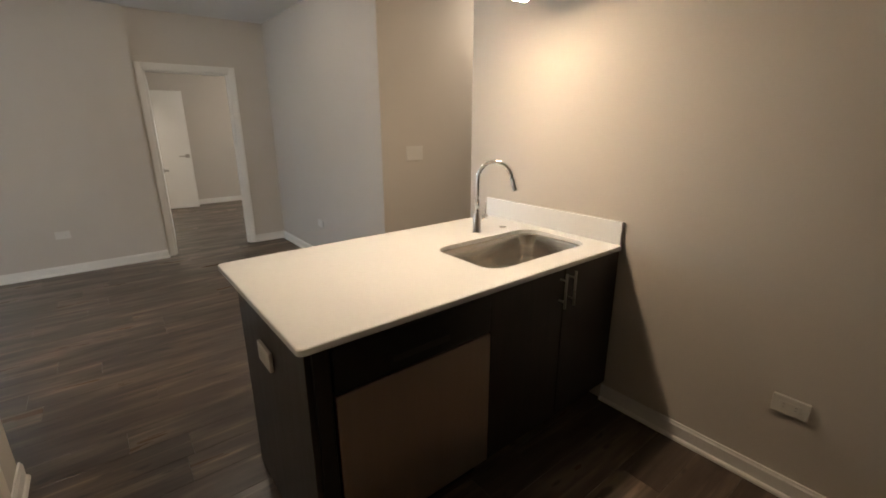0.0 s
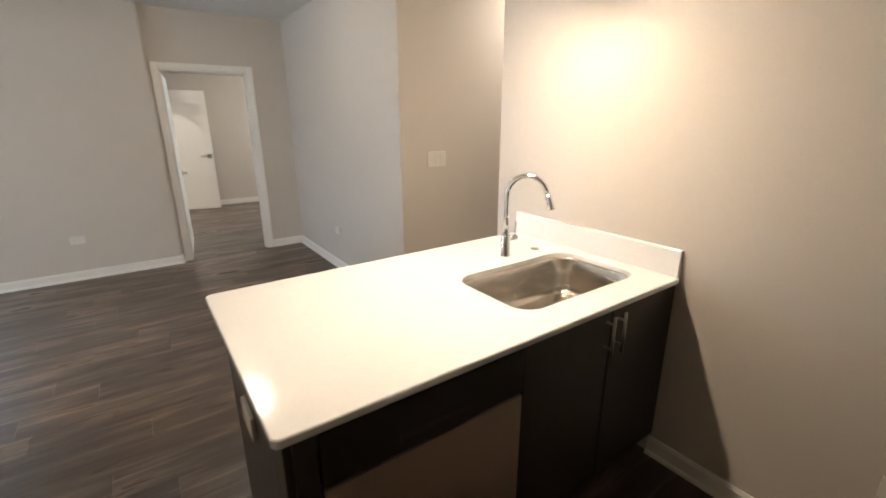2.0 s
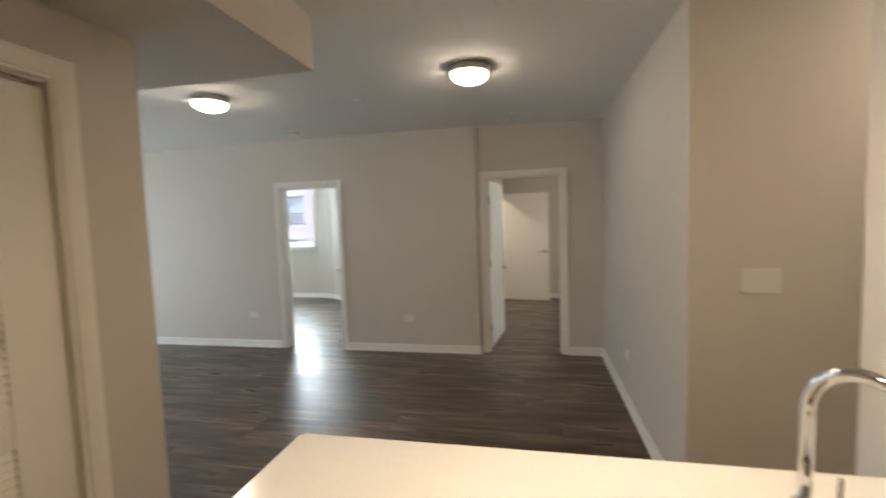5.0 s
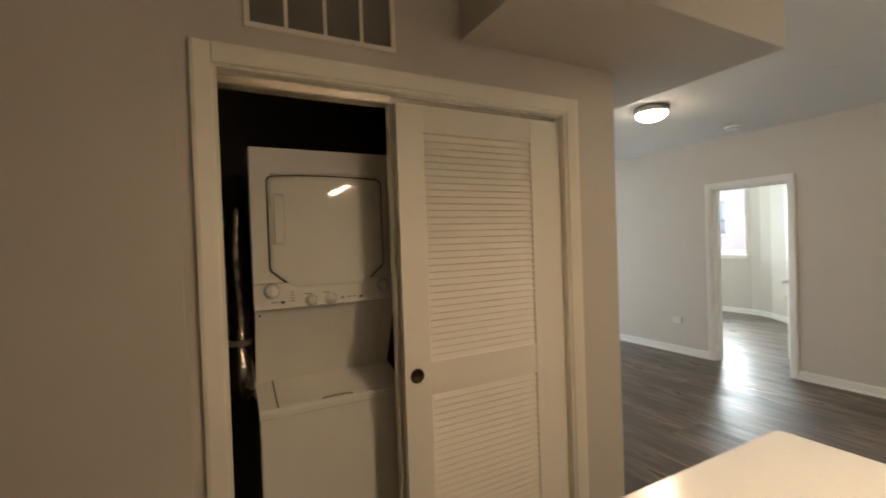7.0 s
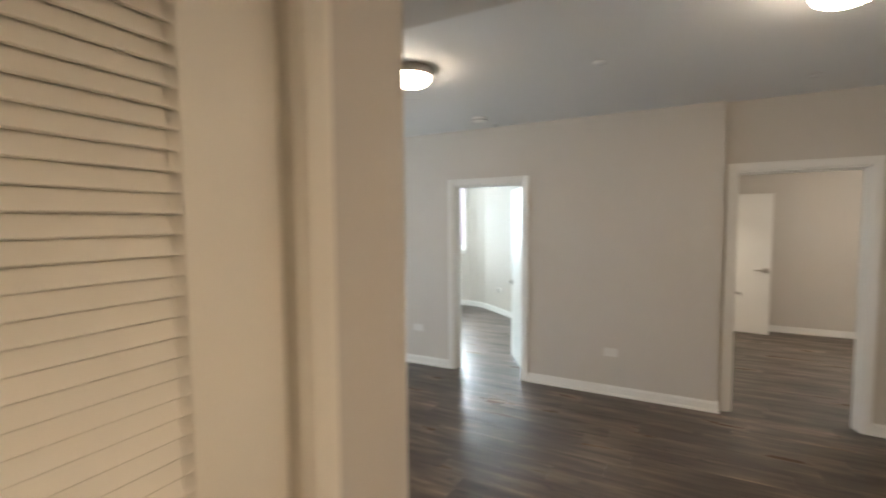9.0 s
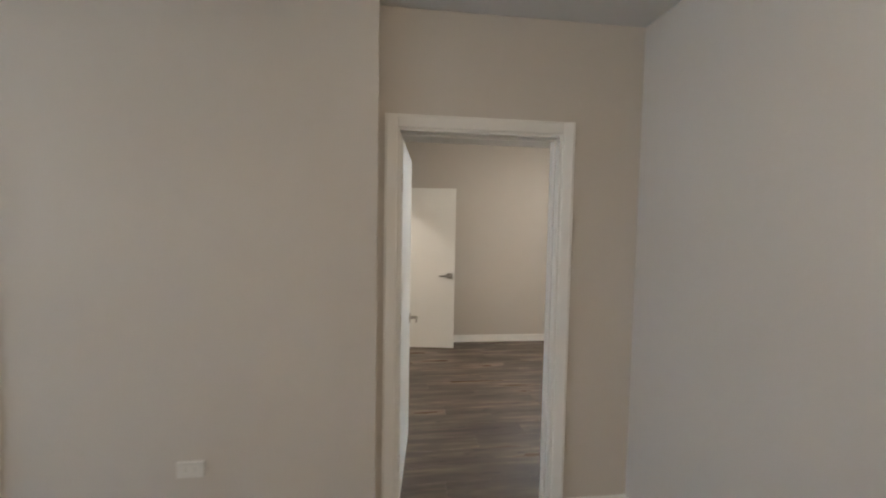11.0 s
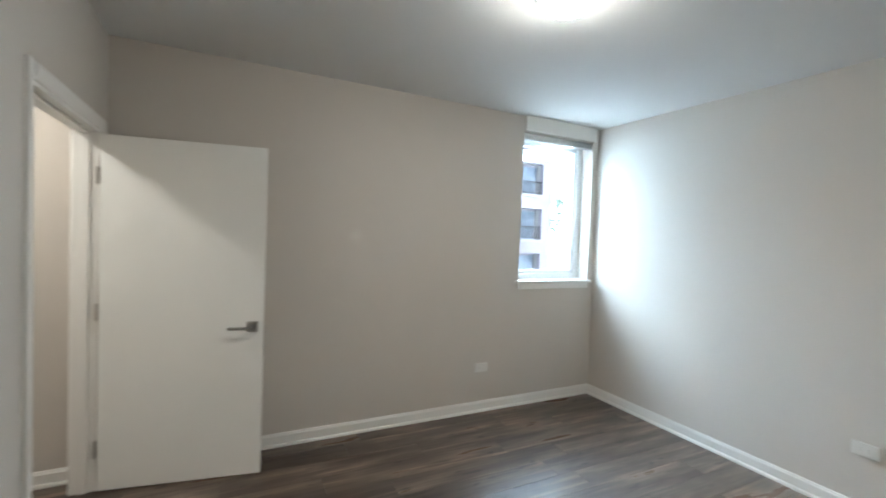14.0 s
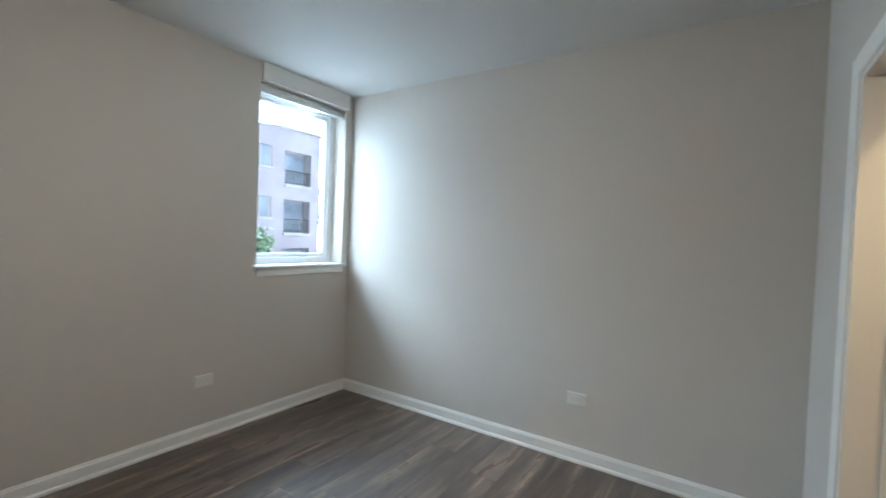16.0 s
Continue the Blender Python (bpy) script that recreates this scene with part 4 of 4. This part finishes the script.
        bm = box((-r * 0.85, -0.0045, 0.020), (r * 0.85, 0.0045, 0.028), 0.002, 2)
        bmesh.ops.transform(bm, matrix=m @ pose(0, 0, 0, 0, 0, tilt), verts=bm.verts[:])
        part("grip", bm, ENAMEL, d)
        for k in range(9):
            a = radians(-150 + 300 * k / 8)
            bm = box((-0.002, -0.0007, 0), (0.002, 0.0007, 0.0006))
            bmesh.ops.transform(bm, matrix=m @ pose(r * 1.42 * math.cos(a), r * 1.42 * math.sin(a), 0, 0, 0, math.degrees(a)), verts=bm.verts[:])
            part("marking", bm, GREY_MARK, cs)
    dial(0.064, 1.2923, 0.024, 0)
    dial(0.212, 1.2460, 0.019, 80)
    dial(0.290, 1.2460, 0.019, 80)
    dial(W - 0.062, 1.2865, 0.022, 40)
    for y, z, w, h, mat in ((0.103, 1.2469, 0.013, 0.011, SLOT), (0.415, 1.2450, 0.013, 0.011, SLOT), (0.338, 1.2460, 0.009, 0.009, GREY_MARK), (0.378, 1.2479, 0.040, 0.003, GREY_MARK), (0.198, 1.2740, 0.030, 0.003, GREY_MARK), (0.274, 1.2740, 0.030, 0.003, GREY_MARK), (0.075, 1.2489, 0.030, 0.003, GREY_MARK), (0.140, 1.2846, 0.016, 0.003, GREY_MARK), (0.140, 1.2730, 0.016, 0.003, GREY_MARK), (0.140, 1.2614, 0.016, 0.003, GREY_MARK), (0.140, 1.2498, 0.016, 0.003, GREY_MARK)):
        x = 0.0145 - 0.117 * (z - 1.2286)
        part("marking", box((x - 0.003, y - w / 2, z - h / 2), (x + 0.0012, y + w / 2, z + h / 2)), mat, cs)
    # splash panel leaning back, a raised border round a sunk middle
    bp = part("back_panel", across([(-0.022, 1.2189), (-0.150, 0.9016), (-0.60, 0.9016), (-0.60, 1.2189)], 0.004, W - 0.004), ENAMEL, ob, "white splash panel leaning back")

    def on_panel(y0, y1, u0, u1, nm):
        """A raised strip on the leaning panel, between two heights along it."""
        p, q = Vector((-0.022, 1.2189)), Vector((-0.150, 0.9016))
        n = Vector((0.92, -0.39)) * 0.005
        a, b = p.lerp(q, u0), p.lerp(q, u1)
        part(nm, across([tuple(a - n), tuple(a + n), tuple(b + n), tuple(b - n)], y0, y1), ENAMEL, bp)
    on_panel(0.004, 0.070, 0.0, 1.0, "border")
    on_panel(W - 0.058, W - 0.004, 0.0, 1.0, "border")
    on_panel(0.070, W - 0.058, 0.0, 0.10, "border")
    part("screw", lathe([(0.0, 0.002), (0.004, 0.002), (0.005, 0.0), (0, 0)], 10, pose(-0.024, 0.02, 1.1970, 0, 110, 0)), SLOT, bp)
    # washer
    part("washer_body", box((-0.60, 0.001, 0.02), (0.052, W - 0.001, 0.8230), 0.010, 3), ENAMEL, ob, "white washer cabinet")
    tp = part("washer_top", across([(-0.17, 0.8130), (0.054, 0.8130), (0.060, 0.8190), (0.060, 0.8369), (0.052, 0.8505), (-0.145, 0.9050), (-0.17, 0.9050)], 0.0, W), ENAMEL, ob, "white sloping washer top")
    part("lid_gap", across([(0.046, 0.8493), (0.050, 0.8527), (-0.140, 0.9052), (-0.142, 0.9016)], 0.064, 0.0685), SLOT, tp)
    ld = part("washer_lid", across([(0.040, 0.8514), (0.043, 0.8561), (-0.138, 0.9066), (-0.142, 0.9016)], 0.069, W - 0.04), ENAMEL, tp, "white washer lid")
    # the grip's hollow is drawn as a grey rib in the tone of its shade
    part("lid_grip", sweep([(0.046 - 0.006 * math.sin(math.pi * k / 8), 0.23 + 0.13 * k / 8, 0.8535 + 0.002 * math.sin(math.pi * k / 8)) for k in range(9)], [0.0015] + [0.0045] * 7 + [0.0015], 8), GREY_MARK, ld, "grey rib standing for the shade in the finger grip", True)
    for y in (0.05, W - 0.05):
        for x in (-0.55, 0.0):
            part("foot", rod((x, y, 0.0), (x, y, 0.022), 0.018, 12), RUBBER, ob)
    return ob


washer_dryer()


def duct():
    """Crumpled foil hose dropping beside the machine into a smooth elbow, and the dark pipe under it."""
    ob = thing("dryer_duct", "crumpled dark foil dryer duct beside the machine", "duct")
    pts, rad = [], []
    for k in range(70):
        u = k / 69
        pts.append((-2.80 - 0.10 * max(0.0, u - 0.75) - 0.015 * math.sin(u * 5), -0.487 + 0.006 * math.sin(u * 7), 1.08 + 0.54 * u))
        rad.append(0.034 + (0.005 if k % 2 else 0.0) + 0.003 * math.sin(k * 0.6))
    part("hose", sweep(pts, rad, 18), FOIL, ob, "", True)
    part("clamp", lathe([(0.040, -0.012), (0.044, -0.010), (0.044, 0.010), (0.040, 0.012)], 24, Matrix.Translation((-2.80, -0.487, 1.085))), STEEL, ob)
    part("elbow", sweep([(-2.80, -0.487, 1.09), (-2.795, -0.488, 1.05), (-2.775, -0.488, 1.00), (-2.76, -0.488, 0.95), (-2.775, -0.487, 0.905), (-2.83, -0.485, 0.88), (-2.93, -0.485, 0.87), (-3.30, -0.485, 0.87)], [0.040, 0.044, 0.048, 0.049, 0.049, 0.048, 0.047, 0.047], 20), FOIL, ob, "dull foil elbow", True)
    return ob


duct()

# ---- range at the kitchen's back wall ----
rg = thing("oven_range", "black freestanding oven range by the kitchen wall", "oven", pose(0, -0.085, 0))
part("body", box((-0.62, -1.75, 0.06), (KITCHEN_X - 0.03, -1.0, 0.90), 0.012, 3), BLACK, rg)
part("cooktop", box((-0.63, -1.755, 0.90), (KITCHEN_X - 0.03, -0.995, 0.925), 0.010, 3), BLACK, rg)
part("oven_door", box((-0.655, -1.74, 0.18), (-0.62, -1.01, 0.80), 0.010, 3), BLACK, rg, "black oven door")
part("handle", sweep([(-0.665 - 0.045 * math.sin(math.pi * k / 12), -1.70 + 0.65 * k / 12, 0.74) for k in range(13)], [0.013] * 13, 12), BLACK, rg, "", True)
part("back_guard", box((-0.08, -1.75, 0.925), (KITCHEN_X - 0.03, -1.0, 1.04), 0.006, 2), BLACK, rg)
for x in (-0.57, -0.09):
    for y in (-1.70, -1.06):
        part("foot", rod((x, y, 0), (x, y, 0.062), 0.02, 10), BLACK, rg)


# ---- outdoors ----
GZ = -2.8
# ground colour is kept pale so that daylight bounces up to the ceilings
solid("ground", box((-400, -400, GZ - 0.2), (400, 700, GZ)), GROUND, "pale ground far below the windows, bouncing daylight up", "ground", kind="structure")


def apartment_block(y0, x0, bays, floors):
    ob = thing("apartment_building", "pinkish brick apartment building with recessed balconies across the street", "building")
    fh, bw = 3.65, 4.2
    base = GZ
    holes = []
    x1, zt = x0 + bays * bw, base + floors * fh + 0.95
    for i in range(bays):
        for j in range(floors):
            zb = base + j * fh + 0.35
            if i % 2 == 0:
                holes.append((x0 + i * bw + 0.9, x0 + i * bw + 3.3, zb + 0.15, zb + 2.65, "balcony"))
            else:
                holes.append((x0 + i * bw + 2.2, x0 + i * bw + 4.0, zb + 1.25, zb + 2.75, "window"))
    bl = []
    for i in range(bays):
        cx0, cx1 = x0 + i * bw, x0 + (i + 1) * bw
        mine = sorted([h for h in holes if cx0 <= h[0] < cx1], key=lambda h: h[2])
        a, b = mine[0][0], mine[0][1]
        bl.append(((cx0, y0, base), (a, y0 + 0.4, zt)))
        bl.append(((b, y0, base), (cx1, y0 + 0.4, zt)))
        z = base
        for h in mine:
            bl.append(((a, y0, z), (b, y0 + 0.4, h[2])))
            z = h[3]
        bl.append(((a, y0, z), (b, y0 + 0.4, zt)))
    part("wall", boxes(bl), BRICK, ob, "pinkish brick front wall")
    part("core", box((x0, y0 + 0.9, base), (x1, y0 + 12, zt - 0.3)), BRICK, ob)
    part("roof", box((x0 - 0.2, y0 - 0.15, zt), (x1 + 0.2, y0 + 12, zt + 0.18), 0.03, 1), CONCRETE, ob, "pale concrete coping")
    for a, b, c, d, kind in holes:
        if kind == "window":
            w = part("window", box((a, y0 + 0.16, c), (b, y0 + 0.20, d)), FAR_GLASS, ob, "dark glazed window")
            for lo, hi in (((a, y0 + 0.10, c), (a + 0.09, y0 + 0.22, d)), ((b - 0.09, y0 + 0.10, c), (b, y0 + 0.22, d)), (((a + b) / 2 - 0.05, y0 + 0.10, c), ((a + b) / 2 + 0.05, y0 + 0.22, d))):
                part("window_frame", box(lo, hi), CONCRETE, w)
            part("sill", box((a - 0.1, y0 - 0.08, c - 0.14), (b + 0.1, y0 + 0.12, c)), CONCRETE, w)
        else:
            bc = part("balcony", boxes([((a, y0 - 0.10, c - 0.18), (b, y0 + 0.9, c)), ((a, y0 + 0.4, d), (b, y0 + 0.9, d + 0.2)), ((a - 0.15, y0 + 0.4, c), (a, y0 + 0.9, d)), ((b, y0 + 0.4, c), (b + 0.15, y0 + 0.9, d))]), CONCRETE, ob, "recessed concrete balcony")
            part("balcony_door", box((a + 0.1, y0 + 0.84, c), (b - 0.1, y0 + 0.89, d - 0.2)), FAR_GLASS, bc)
            part("rail", boxes([((a, y0 + 0.05, c + 1.0), (b, y0 + 0.10, c + 1.06)), ((a, y0 + 0.05, c + 0.10), (b, y0 + 0.10, c + 0.14))] + [((a + k * 0.15, y0 + 0.06, c + 0.14), (a + k * 0.15 + 0.03, y0 + 0.09, c + 1.0)) for k in range(int((b - a) / 0.15))]), RAIL, bc)
    return ob


apartment_block(33.0, -31.4, 13, 3)
side = apartment_block(30.0, -30.0, 12, 4)
side.matrix_world = pose(0, 0, 0, 0, 0, 90)
tagged(side, "pale and red brick apartment building beside the living room window")


sheet = glowing("bright_overcast_sky", (0.76, 0.90, 1.0), SKY_GLOW)
solid("backdrop", box((-220, 95, -20), (240, 96, 150)), sheet, "bright white overcast sky beyond the buildings", "sky", kind="structure")


def tree(x, y, h, label):
    rnd = random.Random(int(x * 10 + y))
    ob = thing("street_tree", label, "tree", pose(x, y, GZ))
    part("trunk", sweep([(0, 0, 0), (0.05, 0.02, h * 0.25), (-0.03, 0.05, h * 0.5), (0.02, 0.0, h * 0.85)], [0.16, 0.12, 0.08, 0.02], 10), BARK, ob, "", True)
    for k in range(9):
        a, z = rnd.uniform(0, 6.28), h * rnd.uniform(0.35, 0.75)
        r = h * rnd.uniform(0.15, 0.3)
        part("limb", sweep([(0, 0, z), (r * 0.5 * math.cos(a), r * 0.5 * math.sin(a), z + r * 0.5), (r * math.cos(a), r * math.sin(a), z + r * 0.8)], [0.05, 0.03, 0.01], 6), BARK, ob, "", True)
    verts, faces = [], []
    for k in range(2600):
        a, e = rnd.uniform(0, 6.28), rnd.uniform(-0.6, 1.0)
        lump = 0.75 + 0.35 * math.sin(3 * a + 2 * e) + rnd.uniform(-0.15, 0.15)
        r = h * 0.30 * lump * rnd.uniform(0.45, 1.0)
        c = Vector((r * math.cos(a) * math.cos(e), r * math.sin(a) * math.cos(e), h * 0.66 + h * 0.34 * math.sin(e) * rnd.uniform(0.5, 1)))
        d = Vector((rnd.uniform(-1, 1), rnd.uniform(-1, 1), rnd.uniform(-1, 1))).normalized()
        s = d.orthogonal().normalized()
        n = len(verts)
        L = rnd.uniform(0.10, 0.19)
        verts += [c - d * L, c + s * L * 0.5, c + d * L, c - s * L * 0.5]
        faces.append((n, n + 1, n + 2, n + 3))
    me = bpy.data.meshes.new("crown")
    me.from_pydata(verts, [], faces)
    me.materials.append(LEAF)
    cr = new("crown", me)
    cr.parent = ob
    tagged(cr, "loose light green leafy crown", kind="stuff")
    return ob


tree(25.2, 35.5, 9.5, "tall leafy street tree past the corner of the brick building")
tree(11.2, 23.5, 4.7, "small leafy street tree in front of the brick building")

# ---- floor ----
floor = solid("floor", boxes([((-7.32, 1.02, -0.12), (2.48, 8.06, -0.008)), ((-3.47, -3.52, -0.12), (0.156, 1.02, -0.008))]), SUBFLOOR, "grey-brown wood-look plank floor", "floor", kind="structure")
PW, PL = 0.178, 1.22


def plank_bm(x0, x1, y0, y1, bm=None):
    own = bmesh.new() if bm is None else bm
    e, z = 0.0006, 0.0
    lo = [own.verts.new(p) for p in ((x0, y0, -0.008), (x1, y0, -0.008), (x1, y1, -0.008), (x0, y1, -0.008))]
    md = [own.verts.new(p) for p in ((x0, y0, z - e), (x1, y0, z - e), (x1, y1, z - e), (x0, y1, z - e))]
    hi = [own.verts.new(p) for p in ((x0 + e, y0 + e, z), (x1 - e, y0 + e, z), (x1 - e, y1 - e, z), (x0 + e, y1 - e, z))]
    for a, b in ((lo, md), (md, hi)):
        for k in range(4):
            own.faces.new((a[k], a[(k + 1) % 4], b[(k + 1) % 4], b[k]))
    own.faces.new(hi)
    return own


rnd = random.Random(7)
shared, spare, count = None, bmesh.new(), 0
rows = int((8.06 + 3.52) / PW) + 1
for r in range(rows):
    y = -3.52 + r * PW
    x = -7.72 - rnd.uniform(0.0, PL)
    while x < 2.48:
        cx, cy = x + PL / 2, y + PW / 2
        low_x, high_x = (-3.47, 0.156) if cy < 1.02 else (-7.32, 2.475)
        if x + PL < low_x or x > high_x:
            x += PL
            continue
        near = -4.3 < x < 1.8 and -1.2 < y < 7.7 and not (x < -2.2 and y > 5.4) and not (x > -0.1 and 1.9 < y < 4.5)
        whole = x > low_x and x + PL < high_x and y + PW < 8.0
        if near and whole and count < 298:
            if shared is None:
                pl = part("plank", plank_bm(0.0004, PL - 0.0004, 0.0004, PW - 0.0004), PLANK, floor)
                shared = pl.data
            else:
                pl = new("plank", shared)
                pl.parent = floor
            pl.location = (x, y, 0)
            count += 1
        else:
            x0, x1 = max(x, low_x), min(x + PL, high_x)
            if x1 - x0 > 0.02:
                plank_bm(x0 + 0.0004, x1 - 0.0004, y + 0.0004, min(y + PW, 8.05) - 0.0004, spare)
        x += PL
tagged(part("planks", spare, PLANK, floor), kind="stuff")
